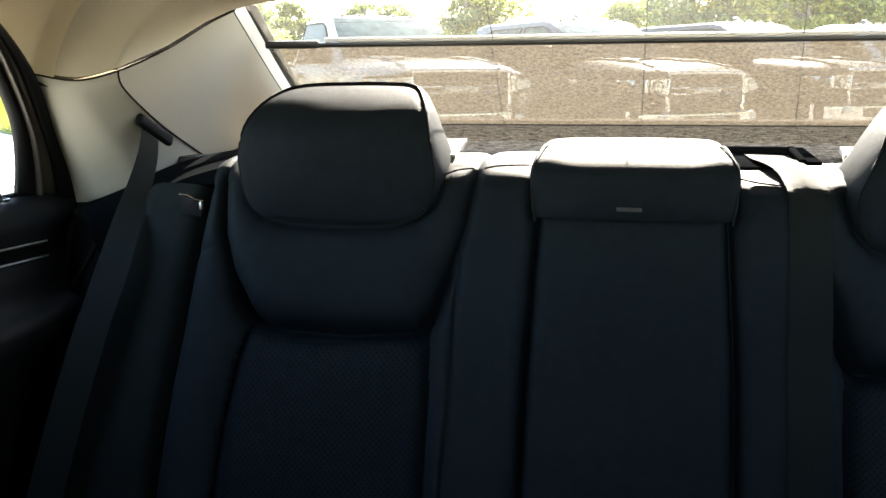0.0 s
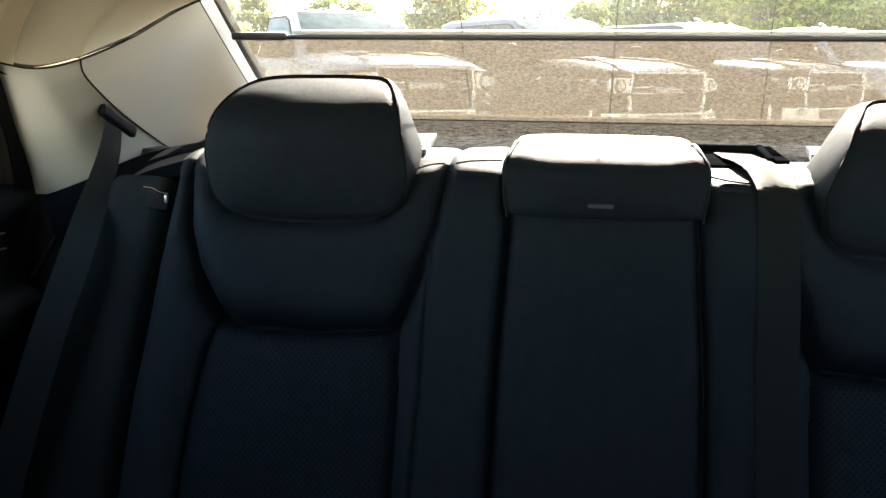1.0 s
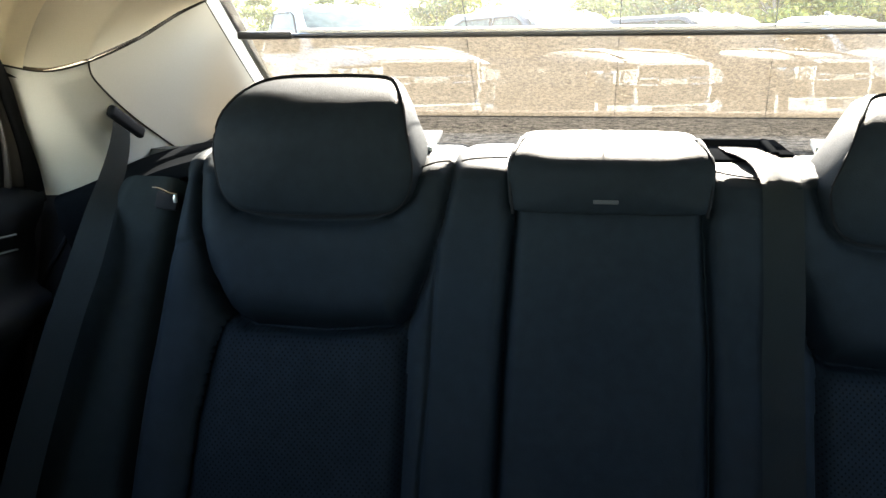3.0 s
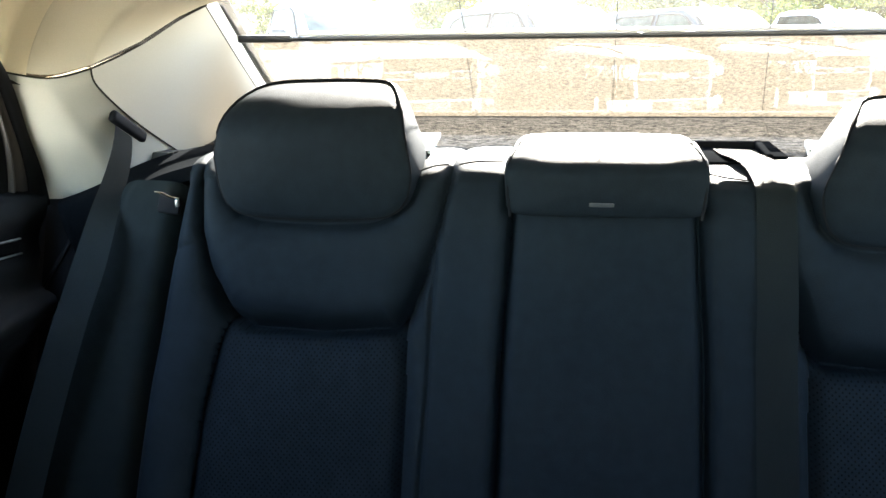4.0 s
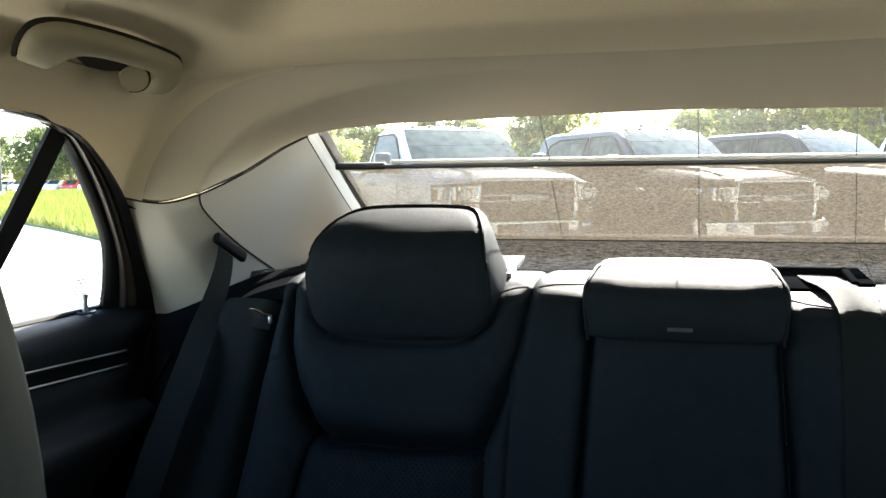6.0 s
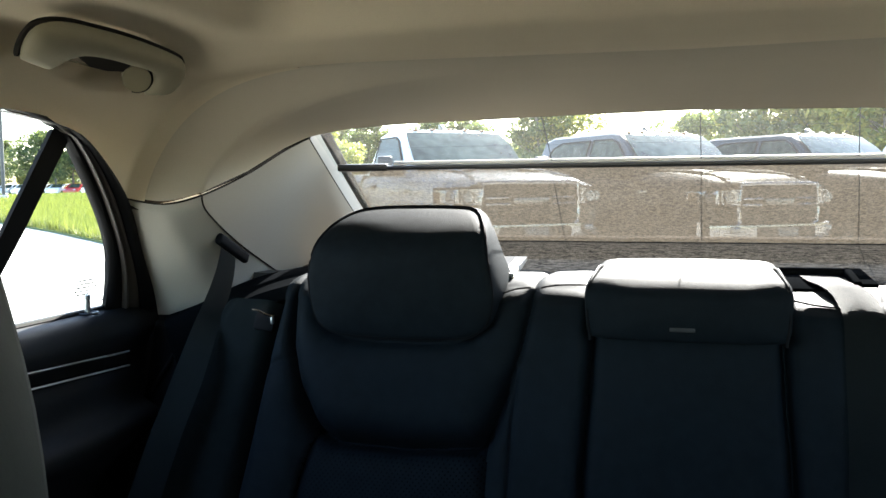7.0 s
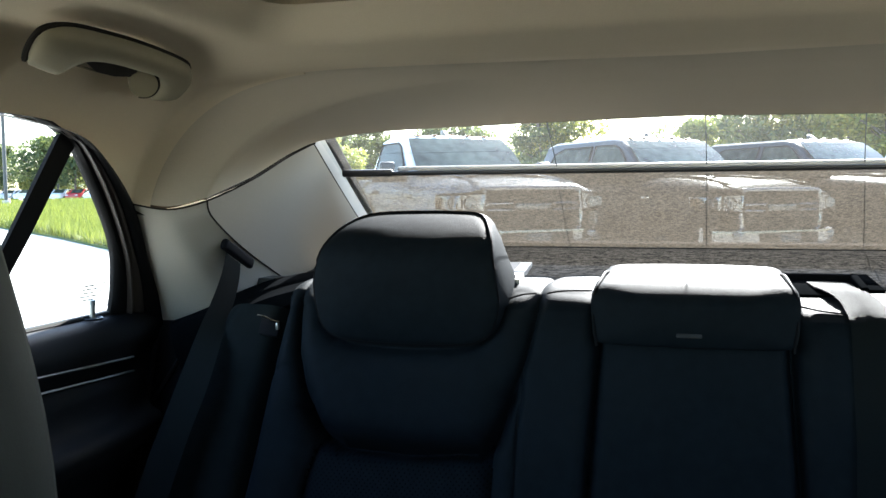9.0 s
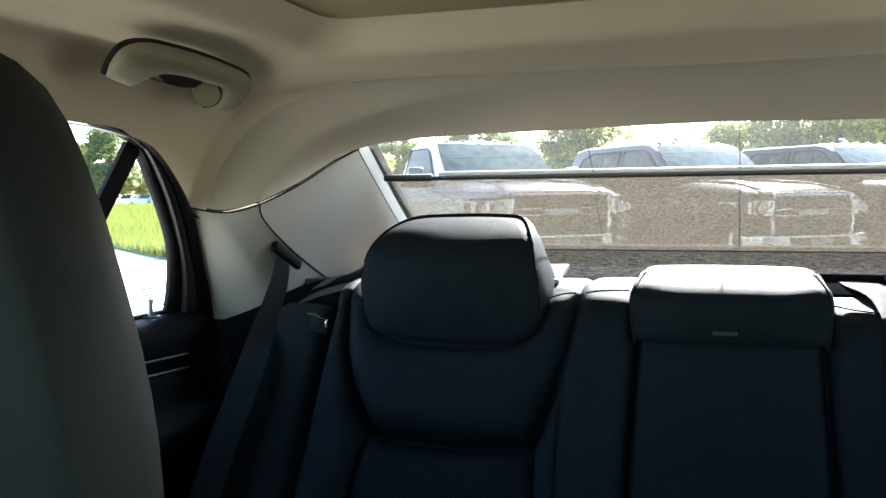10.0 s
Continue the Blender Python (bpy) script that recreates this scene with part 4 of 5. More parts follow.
part("hook_gap", tube([centre + FACE * 0.002 + side * 0.0168 * math.cos(a) + rise * 0.0168 * math.sin(a) for a in np.linspace(2.0, 5.0, 20)], 0.0014), SEAM, handle, "dark gap round the hook cover")
part("slot", sheet([[on_rail(y, w - d, -0.003) for y, w in ((0.668, 0.46), (0.69, 0.46), (0.72, 0.49), (0.75, 0.56))] for d in (0.10, 0.0)] + [[on_rail(y, w, -0.003) for y, w in ((0.670, 0.50), (0.700, 0.66), (0.730, 0.68), (0.752, 0.62))]], 0.002, (-0.43, 0, 0.9)), SEAM, handle, "dark slot behind the grip")
part("pocket_edge", tube([on_rail(y, w, 0.001) for y, w in ((0.667, 0.66), (0.70, 0.70), (0.734, 0.73))], 0.0012), BEIGE_HANDLE, handle, "thin moulded edge")

# ---- rear sunshade ----
SHADE_TOP = 1.228
shade_y = lambda z: 1.755 - 2.05 * (z - 1.08)
sunshade = thing("sunshade", "brown mesh roller sunshade drawn up across the rear window", "sunshade")
rows = []
for k in range(13):
    z = 1.071 + (SHADE_TOP - 1.071) * k / 12
    half_w = 0.655 - 0.045 * k / 12
    rows.append([(-half_w + 2 * half_w * j / 60, shade_y(z) + 0.0025 * math.sin(j * 0.7 + k) * math.sin(math.pi * k / 12), z) for j in range(61)])
part("fabric", sheet(rows), SHADE_CLOTH, sunshade, "open-weave brown mesh")
part("top_bar", box((1.20, 0.010, 0.008), (0.02, shade_y(SHADE_TOP), SHADE_TOP + 0.004), 0.003), BLACK_PLASTIC, sunshade, "slim black top bar")
part("bar_cap", box((0.10, 0.013, 0.014), (-0.585, shade_y(SHADE_TOP), SHADE_TOP + 0.005), 0.004), BLACK_PLASTIC, sunshade, "thicker black end cap")
part("bar_cap", box((0.10, 0.013, 0.014), (0.605, shade_y(SHADE_TOP), SHADE_TOP + 0.005), 0.004), BLACK_PLASTIC, sunshade, "thicker black end cap")
part("bright_edge", box((1.09, 0.006, 0.008), (0.02, shade_y(SHADE_TOP) + 0.002, SHADE_TOP + 0.0125), 0.002), BEZEL, sunshade, "pale upper edge of the bar")

# ---- rest of the car body, closing the cabin, with added light-blocking walls ----
body = lambda name, bm, mat, label: structure(name, bm, mat, label, "car body")
# unseen outer skins, added to keep daylight from leaking in behind the trim
for s in (-1, 1):
    low = [Vector((-s * (p[0] - 0.028), p[1], p[2] + 0.016)) for p in RAIL[:19]]
    high = [Vector((-s * (p[0] + 0.06), p[1], p[2] + 0.15)) for p in RAIL[:19]]
    body("roof", sheet([high, low], 0.006, (s, 0, 1)), CAR_PAINT, "dark roof side of the car")
    outer = lambda c: [Vector(p) + Vector((s * 0.045, 0.015, 0.004)) for p in flip(c, -s)]
    body("rear_pillar", sheet(coons(outer(seam_top), outer([(-0.863, 1.192, 0.985), (-0.80, 1.185, 0.99), (-0.73, 1.205, 1.005), (-0.71, 1.26, 1.025), (-0.698, 1.331, 1.042)]), outer(opening), outer(seam_mid)), 0.004, (s, 0, 0)), CAR_PAINT, "dark outer skin of the rear pillar")
    body("rear_pillar", sheet(coons(outer(seam_back), outer(shelf_side), outer(seam_mid), outer(glass_side)), 0.004, (s, 0, 0)), CAR_PAINT, "dark outer skin of the rear pillar")
    body("wing", box((0.20, 0.75, 0.74), (s * 0.865, 1.585, 0.62), 0.02), CAR_PAINT, "dark rear wing of the car")
body("roof", box((1.30, 2.5, 0.01), (0, 0.06, 1.455)), CAR_PAINT, "dark roof of the car")
body("floor", box((1.7, 3.2, 0.05), (0, -0.2, 0.30)), MATT_VINYL, "dark carpeted cabin floor")
body("rear_wall", box((1.42, 0.04, 0.75), (0, 1.26, 0.68)), CAR_PAINT, "panel behind the rear seat")
body("boot_lid", prism([(1.86, 1.05), (1.95, 1.0), (2.75, 0.965), (2.85, 0.9), (2.85, 0.45), (1.3, 0.35), (1.3, 0.5), (1.84, 0.6)], -0.78, 0.78, "x", 0.01), CAR_PAINT, "dark painted boot of the car")
body("dashboard", prism([(-1.95, 0.35), (-1.95, 0.98), (-1.3, 0.98), (-1.12, 0.9), (-1.1, 0.35)], -0.84, 0.84, "x", 0.03), BLACK_PLASTIC, "black dashboard")
# unseen walls where the front side windows would be, to cut their light
body("wall_side", box((0.03, 1.5, 0.36), (-0.80, -0.45, 1.14), 0, 2, pose(0, 0, 0, 0, 28, 0)), DOOR_VINYL, "unseen plain wall added to block light from the front side window")
body("wall_side", box((0.03, 1.5, 0.36), (0.80, -0.45, 1.14), 0, 2, pose(0, 0, 0, 0, -28, 0)), DOOR_VINYL, "unseen plain wall added to block light from the front side window")
# added low wall that keeps windscreen light off the lower seat
body("wall_seat_shade", box((1.64, 0.03, 0.70), (0, -0.62, 0.71)), DOOR_VINYL, "unseen low wall added to shade the lower rear seat")
windscreen = structure("window_2", sheet([[(x * w, y - 0.06 * (1 - x * x), z) for x in np.linspace(-1, 1, 9)] for w, y, z in ((0.66, -1.14, 1.41), (0.76, -1.55, 1.20), (0.84, -1.93, 0.98))]), CAR_GLASS, "clear windscreen of the car", "car window")
windscreen.visible_shadow = False
for s in (-1, 1):
    body("wall_side", box((0.05, 2.0, 0.72), (s * 0.905, -1.1, 0.64)), CAR_PAINT, "front door side of the cabin")
    body("door_jamb", box((0.02, 0.6, 0.70), (s * 0.888, 1.1, 0.62)), RUBBER, "black door jamb")
    body("wall_side", box((0.05, 2.0, 0.66), (s * 0.93, 0.55, 0.62)), CAR_PAINT, "rear door side of the cabin")
    body("pillar", sheet([[(s * 0.705, 0.02, 1.29), (s * 0.87, -0.02, 0.98)], [(s * 0.705, 0.14, 1.29), (s * 0.87, 0.16, 0.98)]], 0.03, (s, 0, 0)), PILLAR, "beige door pillar")
    body("pillar", tube([(s * 0.70, -1.08, 1.30), (s * 0.82, -1.95, 0.98)], 0.04), PILLAR, "beige windscreen pillar")

# ---- ground ----
bm = bmesh.new()
bmesh.ops.create_grid(bm, x_segments=2, y_segments=2, size=600)
structure("ground", bm, CONCRETE, "pale sunlit concrete car park", "ground")
GRASS_EDGE = [(-9.6, 13.5), (-11.4, 14.95), (-15.4, 18.3), (-21.4, 22.9), (-40, 39), (-75, 66)]
verge = prism(GRASS_EDGE + [(-90, 92), (-50, 92), (-16, 60), (-12.5, 30), (-9.3, 18)], 0.0, 0.05, "z", 0.02)
structure("grass_verge", verge, SOIL, "raised grassy verge beside the car park", "verge")


def inside_poly(x, y, poly):
    hit, j = False, len(poly) - 1
    for i in range(len(poly)):
        if (poly[i][1] > y) != (poly[j][1] > y) and x < (poly[j][0] - poly[i][0]) * (y - poly[i][1]) / (poly[j][1] - poly[i][1]) + poly[i][0]:
            hit = not hit
        j = i
    return hit


def grass():
    rng = random.Random(7)
    poly = GRASS_EDGE + [(-90, 92), (-50, 92), (-16, 60), (-12.5, 30), (-9.3, 18)]
    verts, faces = [], []
    while len(faces) < 110000:
        t = rng.random() ** 1.6
        d = 17 + 75 * t
        a = math.radians(rng.uniform(-52, -32))
        x, y = d * math.sin(a), d * math.cos(a)
        if not inside_poly(x, y, poly):
            continue
        tall = 1.0 + 0.5 * noise.noise((x * 0.2, y * 0.2, 0))
        h, w = rng.uniform(0.16, 0.40) * tall * (1 + t * 0.6), rng.uniform(0.007, 0.013) * (1 + 2.2 * t)
        turn, bend = rng.uniform(0, math.pi), rng.uniform(-0.12, 0.12)
        dx, dy = math.cos(turn) * w, math.sin(turn) * w
        k = len(verts)
        verts += [(x - dx, y - dy, 0.045), (x + dx, y + dy, 0.045), (x + bend, y + bend * 0.6, 0.045 + h)]
        faces.append((k, k + 1, k + 2))
    me = bpy.data.meshes.new("tall_grass")
    me.from_pydata(verts, [], faces)
    me.materials.append(GRASS)
    return tagged(new("tall_grass", me), "tall sunlit green grass on the verge", "grass", "", "stuff")


grass()


# ---- trees ----
def tree_model(seed, height, spread, leaf, count, mat, label):
    rng = random.Random(seed)
    tree = thing("tree", label, "tree", "trees round the car park")
    bm = tube(spline([(0, 0, 0), (rng.uniform(-0.1, 0.1), 0, height * 0.2), (rng.uniform(-0.3, 0.3), rng.uniform(-0.3, 0.3), height * 0.5), (0, 0, height * 0.9)], 10), height * 0.014, sides=7)
    limbs = []
    for k in range(11):
        z = height * rng.uniform(0.18, 0.75)
        a, reach = rng.uniform(0, 2 * math.pi), spread * rng.uniform(0.45, 0.95) * (1.1 - abs(z / height - 0.45))
        tip = Vector((math.cos(a) * reach, math.sin(a) * reach, z + height * rng.uniform(0.08, 0.2)))
        tube([(0, 0, z), tip * 0.5 + Vector((0, 0, z * 0.5 + 0.1)), tip], height * 0.005, sides=5, bm=bm)
        limbs.append(tip)
    part("trunk", bm, BARK, tree)
    clumps = [(p, rng.uniform(0.28, 0.5) * spread) for p in limbs] + [(Vector((rng.uniform(-0.4, 0.4) * spread, rng.uniform(-0.4, 0.4) * spread, height * rng.uniform(0.25, 0.93))), rng.uniform(0.25, 0.48) * spread) for _ in range(14)]
    verts, faces = [], []
    for _ in range(count):
        c, r = rng.choice(clumps)
        d = Vector((rng.gauss(0, 1), rng.gauss(0, 1), rng.gauss(0, 1))).normalized() * r * rng.uniform(0.35, 1.0) ** 0.6
        p = c + Vector((d.x, d.y, d.z * 0.75))
        p.z = max(p.z, 0.25)
        u = Vector((rng.gauss(0, 1), rng.gauss(0, 1), rng.gauss(0, 1))).normalized()
        v = u.orthogonal().normalized()
        sz = leaf * rng.uniform(0.6, 1.4)
        k = len(verts)
        verts += [p - u * sz, p + v * sz * 0.55, p + u * sz, p - v * sz * 0.55]
        faces.append((k, k + 1, k + 2, k + 3))
    me = bpy.data.meshes.new("crown")
    me.from_pydata([tuple(v) for v in verts], [], faces)
    me.materials.append(mat)
    crown = new("crown", me)
    crown.parent = tree
    return tree


models = [tree_model(1, 6.5, 2.6, 0.13, 7000, YELLOW_LEAVES, "leafy tree with yellowing leaves behind the trucks"),
          tree_model(2, 7.5, 3.0, 0.14, 8000, LEAVES, "dense green leafy tree behind the car park"),
          tree_model(3, 9.0, 3.4, 0.20, 6000, LEAVES, "tall green tree at the far edge of the verge"),
          tree_model(4, 4.5, 2.2, 0.12, 6000, YELLOW_LEAVES, "bushy low tree with pale yellow-green leaves")]
rng = random.Random(11)
# which model, place and size; the first of each model stands where it was built
SPOTS = [(1, -6.2, 37, 0.62), (0, -5.3, 38, 0.74), (1, 0.2, 37, 0.52), (1, 3.2, 39, 0.9), (0, 5.6, 38, 1.08), (1, 8.6, 39, 1.05), (0, 11.5, 37, 1.12), (3, 6.9, 34, 0.95), (1, 14.0, 38, 1.1), (0, 16.8, 38, 1.05), (3, 12.9, 35, 1.05),
         (1, 19.5, 40, 1.1), (0, 1.2, 41, 0.72), (3, -13.7, 33, 0.65), (1, -15.5, 34.5, 0.6), (0, -16.6, 36, 0.68), (1, 23, 41, 1.1), (3, 9.9, 35, 0.9)]
for k in range(20):
    SPOTS.append((2 if k % 3 else 1, -96 + 4.3 * k + rng.uniform(-1.2, 1.2), 97 - 0.35 * k + rng.uniform(-4, 4), rng.uniform(0.72, 1.0) if k % 5 else 1.15))
for k in range(22):
    SPOTS.append((3, -98 + 4.1 * k + rng.uniform(-1.0, 1.0), 101 - 0.35 * k + rng.uniform(-2, 2), rng.uniform(0.95, 1.3)))
placed = set()
for kind, x, y, size in SPOTS:
    m = pose(x, y, 0, 0, 0, rng.uniform(0, 360)) @ Matrix.Diagonal((size, size, size, 1))
    if kind not in placed:
        placed.add(kind)
        models[kind].matrix_world = m
    else:
        c = copy_thing(models[kind], pose(x, y, 0, 0, 0, rng.uniform(0, 360)))
        c.scale = (size, size, size)


# ---- pickup trucks ----
def section(y, wb, ws, wt, zb, zs, zt, n=7):
    """A rounded body section across the truck: half-widths and heights at the bottom, shoulder and top."""
    right = [(wb * 0.96, zb), (wb, zb + 0.06), (ws, zs - 0.12), (ws * 0.985, zs - 0.02), (ws * 0.95, zs + 0.03)]
    top = [(wt, zt - 0.015), (wt * 0.7, zt), (0.0, zt + 0.01)]
    pts = right + top
    return [(x, y, z) for x, z in pts] + [(-x, y, z) for x, z in pts[-2::-1]]


def wheel(truck, x, y):
    w = part("wheel", tube([(x - 0.13, y, 0.41), (x - 0.12, y, 0.41), (x + 0.12, y, 0.41), (x + 0.13, y, 0.41)], 0.41, sides=28), TYRE, truck, "black tyre")
    sx = 1 if x > 0 else -1
    part("rim", tube([(x + sx * 0.10, y, 0.41), (x + sx * 0.137, y, 0.41)], 0.235, sides=24), SATIN, w, "metal wheel rim")
    part("hub", tube([(x + sx * 0.13, y, 0.41), (x + sx * 0.155, y, 0.41)], 0.075, sides=14), CHROME, w)


def pickup(paint, label, crew):
    t = thing("pickup_truck", label, "pickup truck", "parked pickup trucks")
    cab_end = 4.75 if crew else 3.48
    tail = cab_end + 1.75 if crew else cab_end + 2.5
    hood = [section(0.10, 0.86, 0.92, 0.66, 0.50, 1.10, 1.22), section(0.16, 0.93, 0.97, 0.70, 0.48, 1.14, 1.26), section(0.5, 0.98, 1.0, 0.74, 0.48, 1.20, 1.33), section(1.1, 0.99, 1.0, 0.78, 0.48, 1.23, 1.375),
            section(1.62, 0.99, 1.0, 0.80, 0.48, 1.25, 1.39)]
    bm = sheet(hood)
    part("front_body", bm, paint, t, "", 35)
    lower = [section(1.62, 0.99, 1.0, 0.90, 0.48, 1.24, 1.30), section(2.2, 0.99, 1.0, 0.90, 0.48, 1.25, 1.31), section(cab_end, 0.99, 1.0, 0.90, 0.48, 1.26, 1.31)]
    part("cab_body", sheet(lower), paint, t, "", 35)
    bed = [section(cab_end + 0.03, 0.99, 1.0, 0.93, 0.55, 1.30, 1.36), section(tail, 0.99, 1.0, 0.93, 0.6, 1.32, 1.38)]
    part("cargo_bed", sheet(bed), paint, t, "", 35)
    # greenhouse
    roof = [(1.60, 0.84, 1.33), (1.75, 0.835, 1.42), (2.15, 0.78, 1.78), (2.42, 0.745, 1.95), (2.60, 0.73, 1.985), (cab_end - 0.45, 0.73, 1.99), (cab_end - 0.22, 0.75, 1.94), (cab_end - 0.08, 0.80, 1.66), (cab_end, 0.88, 1.30)]
    bm = bmesh.new()
    prev = None
    for y, w, z in roof:
        ring = [bm.verts.new(p) for p in ((0.93, min(max(y, 1.75), cab_end - 0.02), 1.28), (w, y, z - 0.03), (w * 0.94, y, z), (0, y, z + 0.012), (-w * 0.94, y, z), (-w, y, z - 0.03), (-0.93, min(max(y, 1.75), cab_end - 0.02), 1.28))]
        if prev:
            for k in range(6):
                bm.faces.new((prev[k], prev[k + 1], ring[k + 1], ring[k]))
        prev = ring
    part("cab", bm, paint, t, "", 30)
    # glass
    ws = [[(x * w, y, z) for x in np.linspace(-1, 1, 9)] for w, y, z in ((0.79, 1.66, 1.385), (0.74, 2.10, 1.76), (0.69, 2.36, 1.93))]
    ws = [[(p[0], p[1] - 0.012 - 0.05 * (1 - (p[0] / 0.8) ** 2), p[2] + 0.012) for p in r] for r in ws]
    part("windscreen", sheet(ws, 0.01, (0, 1, -0.8)), TRUCK_GLASS, t, "dark reflecting windscreen")
    for s in (-1, 1):
        wins = [[(1.88, 1.34), (1.93, 1.46), (2.36, 1.82), (2.52, 1.88), (3.02 if crew else 3.20, 1.885), (3.06 if crew else 3.27, 1.34)]]
        if crew:
            wins.append([(3.17, 1.36), (3.13, 1.885), (3.95, 1.88), (4.22, 1.80), (4.40, 1.50), (4.42, 1.36)])
        for w in wins:
            bm = bmesh.new()
            face = bm.faces.new([bm.verts.new((s * (0.925 - 0.2 * (z - 1.28) / 0.7 + 0.015), y, z)) for y, z in w])
            bmesh.ops.solidify(bm, geom=[face], thickness=0.012)
            win = part("side_window", bm, TRUCK_GLASS, t, "dark side window", 0)
            part("window_rubber", tube([(s * (0.925 - 0.2 * (z - 1.28) / 0.7 + 0.016), y, z) for y, z in w], 0.014, True, 5), RUBBER, win)
        for y in (1.72, 3.10) + ((4.40,) if crew else ()):
            part("door_gap", tube([(s * 1.0, y, 0.62), (s * 1.003, y, 1.14), (s * 0.962, y, 1.27)], 0.006, sides=4), RUBBER, t, "dark door gap")
        for y in (2.86,) + ((4.12,) if crew else ()):
            h = part("door_handle", box((0.03, 0.20, 0.05), (s * 1.01, y, 1.17), 0.012), paint if crew else BLACK_PLASTIC, t, "door pull handle")
        m = part("mirror", box((0.20, 0.10, 0.26), (s * 1.14, 1.90, 1.46), 0.035, 3), BLACK_PLASTIC, t, "large dark towing mirror")
        part("mirror_arm", box((0.20, 0.05, 0.06), (s * 0.99, 1.93, 1.38), 0.012), BLACK_PLASTIC, m)
        part("mirror_face", box((0.17, 0.012, 0.22), (s * 1.14, 1.955, 1.46), 0.02), TRUCK_GLASS, m)
        # wheel arches and wheels
        for y in (1.02, tail - 1.15):
            arch = [(y + 0.53 * math.cos(a), 0.50 + 0.47 * math.sin(a)) for a in np.linspace(0, math.pi, 17)]
            part("wheel_arch", prism([(a, max(z, 0.46)) for a, z in arch], s * 0.90, s * 1.006, "x"), RUBBER, t, "dark wheel arch")
            part("arch_flare", tube([(s * 1.01, a, z) for a, z in arch], 0.028, sides=6), paint, t, "flared arch lip")
            wheel(t, s * 0.87, y)
        # lamps
        # the lamp wraps round the corner: front edge by the grille, back edge on the wing
        corner = lambda u: (s * (0.62 + 0.385 * math.sin(u * math.pi / 2) ** 0.8), 0.0 + 0.50 * (1 - math.cos(u * math.pi / 2)) ** 1.2)
        rows = []
        for u in np.linspace(0, 1, 11):
            x, y = corner(u)
            rows.append([(x, y + 0.02, 1.165 - 0.02 * u), (x, y, 1.150 - 0.025 * u), (x, y, 0.965 + 0.03 * u), (x, y + 0.02, 0.945 + 0.04 * u)])
        lamp = part("headlamp", sheet(rows, 0.10, (-s * 0.3, 1, 0)), CHROME, t, "bright headlamp in a chrome housing", 30)
        for u, r in ((0.22, 0.070), (0.55, 0.066)):
            x, y = corner(u)
            part("lamp_lens", tube([(x, y - 0.015, 1.05), (x + s * 0.01, y + 0.03, 1.05)], r, sides=18), LENS, lamp)
            part("lamp_ring", tube([(x + r * 1.08 * math.cos(a), y - 0.012, 1.05 + r * 1.08 * math.sin(a)) for a in np.linspace(0, 2 * math.pi, 17)[:-1]], 0.009, True, 5), GRILLE, lamp, "dark ring")
        x, y = corner(0.38)
        part("lamp_divider", box((0.012, 0.03, 0.17), (x, y, 1.055), 0.004), RUBBER, lamp)
        part("lamp_brow", tube([(corner(u)[0], corner(u)[1] - 0.012, 1.165 - 0.022 * u) for u in np.linspace(0, 1, 11)], 0.014, sides=6), RUBBER, lamp, "dark upper edge")
        part("lamp_chin", tube([(corner(u)[0], corner(u)[1] - 0.012, 0.945 + 0.04 * u) for u in np.linspace(0, 1, 11)], 0.012, sides=6), RUBBER, lamp, "dark lower edge")
        part("turn_lamp", sheet([[(corner(u)[0] + s * 0.006, corner(u)[1] - 0.004, z) for z in (1.115, 0.995)] for u in (0.82, 0.91, 1.0)], 0.01, (-s, 0, 0)), AMBER, lamp, "amber turn lamp")
        part("hood_vent", box((0.20, 0.34, 0.03), (s * 0.44, 0.98, 1.385), 0.012, 2, pose(0, 0, 0, 4, s * 4, 0)), BLACK_PLASTIC if crew else GRILLE, t, "raised hood vent")
        part("badge", box((0.006, 0.20, 0.05), (s * 1.003, 1.45, 1.12), 0.002), SATIN, t, "plain badge bar")
        part("hood_ridge", tube([(s * 0.62, 0.2, 1.285), (s * 0.56, 0.8, 1.38), (s * 0.55, 1.6, 1.41)], 0.025, sides=8, squash=0.6), paint, t)
        part("fog_lamp", box((0.16, 0.03, 0.09), (s * 0.72, -0.065, 0.66), 0.02), LENS, t)
        part("tow_hook", tube([(s * 0.42, -0.02, 0.55), (s * 0.42, -0.10, 0.55), (s * 0.42, -0.10, 0.60), (s * 0.42, -0.02, 0.60)], 0.016), BLACK_PLASTIC, t)
        part("wiper", tube([(s * 0.55, 1.60, 1.41), (s * 0.05, 1.72, 1.46)], 0.010, sides=5), RUBBER, t)
    # grille: frame, mesh, plain bars where the name stands
    ring = [(-0.605, 1.18), (-0.54, 1.215), (0.54, 1.215), (0.605, 1.18), (0.635, 0.98), (0.61, 0.77), (0.54, 0.72), (-0.54, 0.72), (-0.61, 0.77), (-0.635, 0.98)]
    g = part("grille", prism([(x * 0.97, (z - 0.98) * 0.97 + 0.98) for x, z in ring], 0.02, 0.12, "y"), GRILLE, t, "black mesh grille in a chrome frame", 0)
    part("grille_frame", tube([(x, 0.01, z) for x, z, _ in spline([(a, b, 0) for a, b in ring + ring[:1]], 60)[:-1]], 0.030, True, 8), CHROME, g, "chrome grille frame")
    bm = bmesh.new()
    for k in range(11):
        z = 0.76 + 0.042 * k
        half_w = 0.56
        tube([(-half_w + 2 * half_w * j / 28, 0.012, z + (0.011 if j % 2 else -0.011)) for j in range(29)], 0.007, sides=4, bm=bm)
    part("honeycomb", bm, BLACK_PLASTIC, g)
    part("name_bar", box((0.46, 0.03, 0.085), (0, -0.005, 1.0), 0.012), SATIN, g, "plain bright bar")
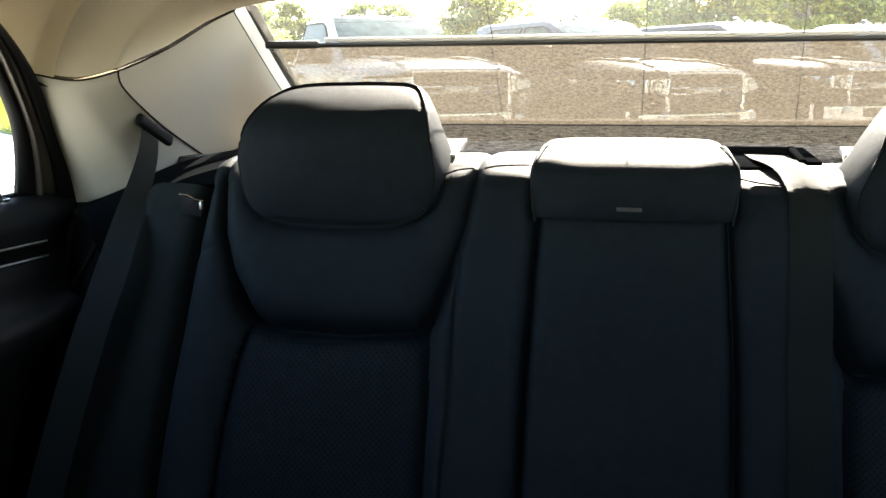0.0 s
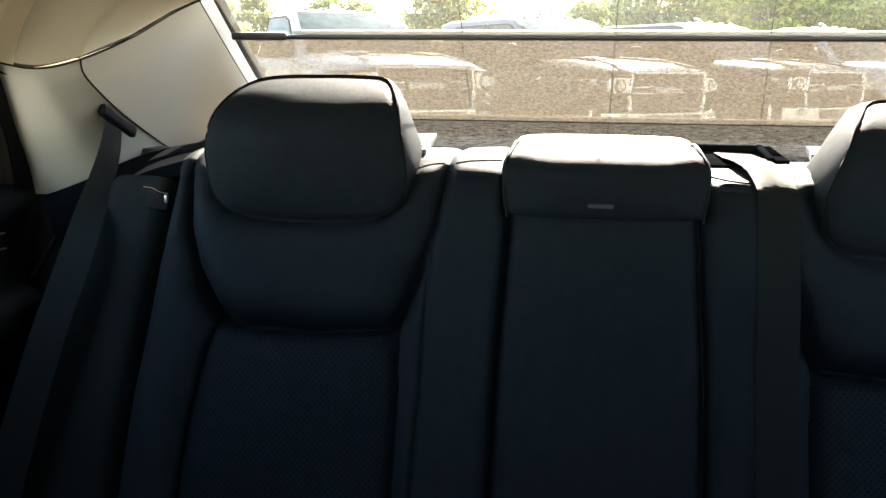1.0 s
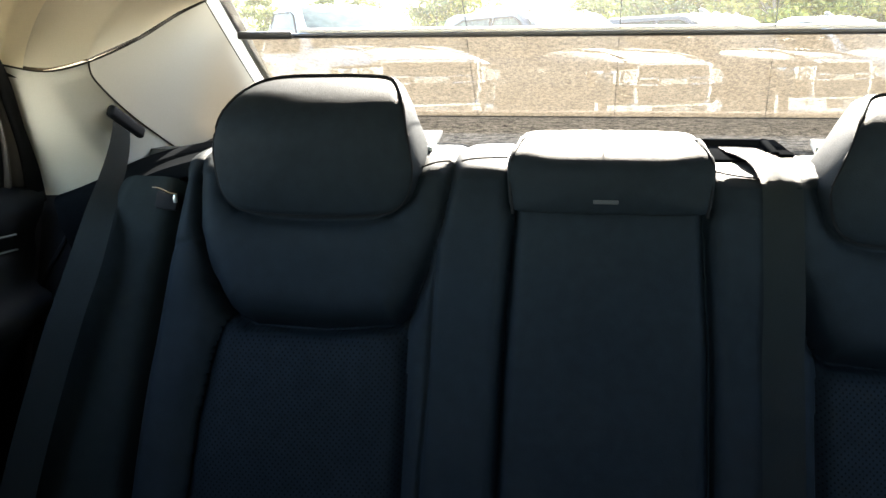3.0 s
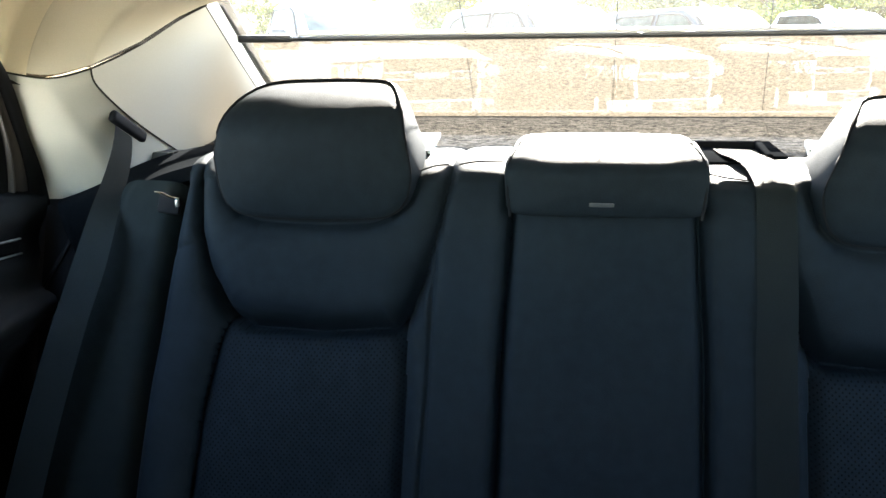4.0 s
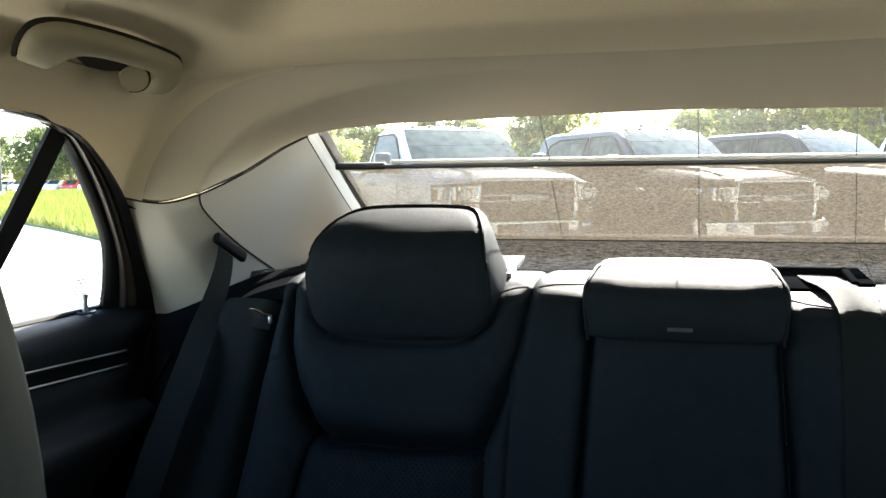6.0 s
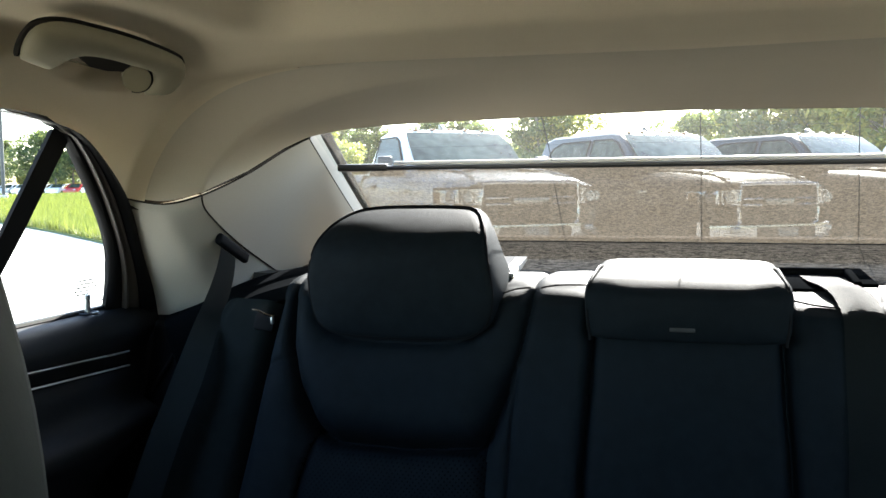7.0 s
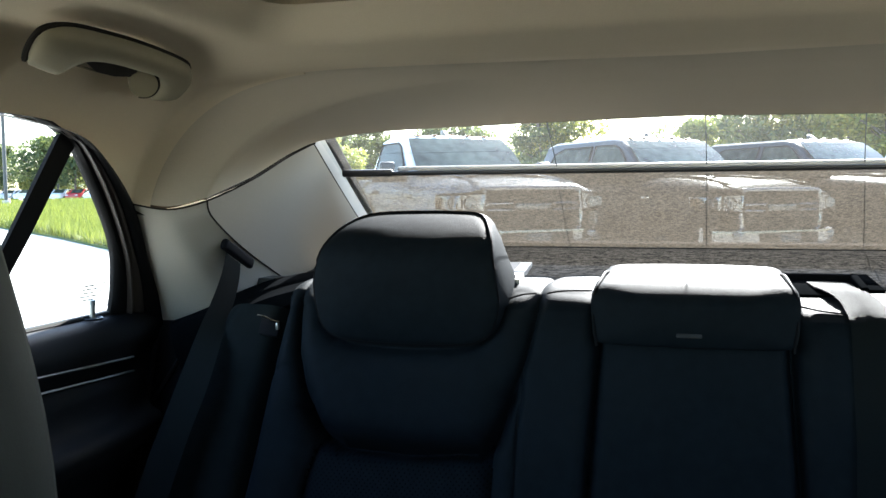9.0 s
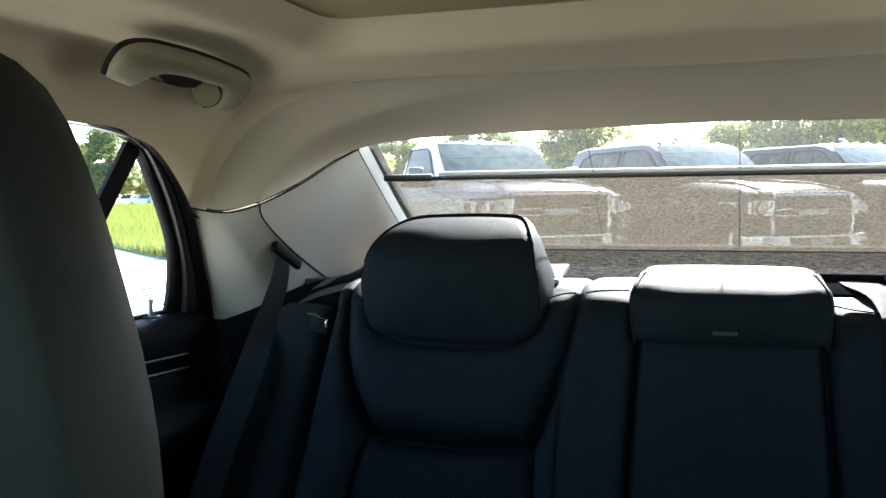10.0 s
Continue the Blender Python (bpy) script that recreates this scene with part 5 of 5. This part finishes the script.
    for s in (-1, 1):
        part("side_loop", tube([(s * 0.27, -0.002, 0.96), (s * 0.58, -0.002, 0.965), (s * 0.58, -0.002, 1.035), (s * 0.27, -0.002, 1.04)], 0.013, True, 6), CHROME, g)
    # bumper
    prof = [(-0.12, 0.52), (-0.14, 0.60), (-0.13, 0.72), (-0.06, 0.755), (0.10, 0.755), (0.12, 0.50), (-0.02, 0.46)]
    rows = []
    for x in np.linspace(-1.0, 1.0, 21):
        back = 0.22 * abs(x) ** 3.5
        rows.append([(x, y + back, z) for y, z in prof])
    bm = sheet(rows, closed=True)
    part("bumper", bm, CHROME, t, "chrome front bumper", 35)
    part("bumper_opening", box((0.9, 0.03, 0.13), (0, -0.135, 0.63), 0.02), GRILLE, t)
    part("plate_panel", box((0.32, 0.01, 0.11), (0, -0.155, 0.63), 0.004), PRINT, t, "plain plate panel")
    part("skirt", box((1.7, 0.1, 0.22), (0, 0.08, 0.40), 0.03), BLACK_PLASTIC, t)
    for k in range(5):
        part("roof_marker", box((0.07, 0.10, 0.026), (-0.5 + 0.25 * k, 2.50, 2.003 - 0.01 * abs(k - 2)), 0.010), AMBER, t, "small amber roof marker lamp")
    fin = prism([(2.62, 1.99), (2.86, 1.99), (2.84, 2.09), (2.78, 2.09)], -0.03, 0.03, "x", 0.01)
    part("aerial_fin", fin, paint if crew else BLACK_PLASTIC, t, "shark-fin aerial")
    part("underbody", box((1.5, tail - 0.6, 0.25), (0, tail / 2 + 0.2, 0.48)), RUBBER, t)
    part("step_bar", tube([(-0.98, 1.7, 0.40), (-0.98, cab_end, 0.40)], 0.05, sides=8), BLACK_PLASTIC, t)
    part("mirror_post", box((0.05, 0.03, 0.07), (0, 2.22, 1.80), 0.01), BLACK_PLASTIC, t, "rear-view mirror behind the windscreen")
    return t


HEADING = 38
white = pickup(WHITE_PAINT, "white single-cab pickup truck with a chrome grille", False)
white.matrix_world = pose(-1.80, 10.36, -0.05, 0, 0, HEADING) @ Matrix.Diagonal((1.075, 1.03, 1.02, 1))
grey = pickup(GREY_PAINT, "charcoal crew-cab pickup truck with a chrome grille", True)
grey.matrix_world = pose(1.15, 11.3, -0.07, 0, 0, HEADING)
blue = pickup(BLUE_PAINT, "dark blue crew-cab pickup truck with a chrome grille", True)
blue.matrix_world = pose(3.72, 13.3, -0.05, 0, 0, HEADING)
last = copy_thing(white, pose(6.4, 15.6, -0.05, 0, 0, HEADING))
tagged(last, "white pickup truck at the end of the row")


# ---- far cars and lamp posts ----
def far_car(paint, label):
    c = thing("parked_car", label, "car", "cars parked far off")
    side = [(-2.2, 0.35), (-2.25, 0.7), (-2.1, 0.9), (-1.2, 0.98), (-0.5, 1.42), (0.9, 1.45), (1.6, 1.02), (2.2, 0.95), (2.28, 0.6), (2.2, 0.35)]
    part("body", prism(side, -0.88, 0.88, "x", 0.1, 3), paint, c, "", 50)
    part("side_glass", prism([(-1.0, 1.0), (-0.45, 1.36), (0.85, 1.38), (1.4, 1.02)], -0.89, 0.89, "x"), TRUCK_GLASS, c, "dark side windows", 0)
    part("windscreen", sheet([[(-0.7, -1.19, 1.0), (0.7, -1.19, 1.0)], [(-0.62, -0.55, 1.41), (0.62, -0.55, 1.41)]], 0.02, (0, -0.5, 1)), TRUCK_GLASS, c)
    for x in (-0.82, 0.82):
        for y in (-1.4, 1.4):
            part("wheel", tube([(x - 0.09, y, 0.32), (x + 0.09, y, 0.32)], 0.32, sides=16), TYRE, c)
        part("headlamp", box((0.3, 0.08, 0.14), (x * 0.75, -2.2, 0.72), 0.03), LENS, c)
    return c


cars = [far_car(SILVER_PAINT, "silver car parked beyond the verge"), far_car(WHITE_PAINT, "white car parked beyond the verge"), far_car(RED_PAINT, "red car parked beyond the verge")]
first = set()
for k in range(13):
    kind = 2 if k in (4,) else (1 if k % 2 else 0)
    m = pose(-84 + 3.0 * k, 92 - 0.5 * k, 0, 0, 0, 12)
    if kind in first:
        copy_thing(cars[kind], m)
    else:
        first.add(kind)
        cars[kind].matrix_world = m


def lamp_post(x, y, h, r):
    lp = thing("lamp_post", "dark metal car park lamp post", "lamp post", "lamp posts")
    part("post", tube([(x, y, 0), (x, y, h * 0.5), (x, y, h)], r, sides=10), POLE, lp)
    part("base", tube([(x, y, 0), (x, y, 0.6)], r * 2.2, sides=12), CONCRETE, lp, "concrete foot")
    part("lamp_head", box((0.7, 0.35, 0.14), (x + 0.4, y, h), 0.03), POLE, lp)


lamp_post(-46.7, 50.5, 9.0, 0.13)
lamp_post(-76.5, 91.5, 8.0, 0.10)
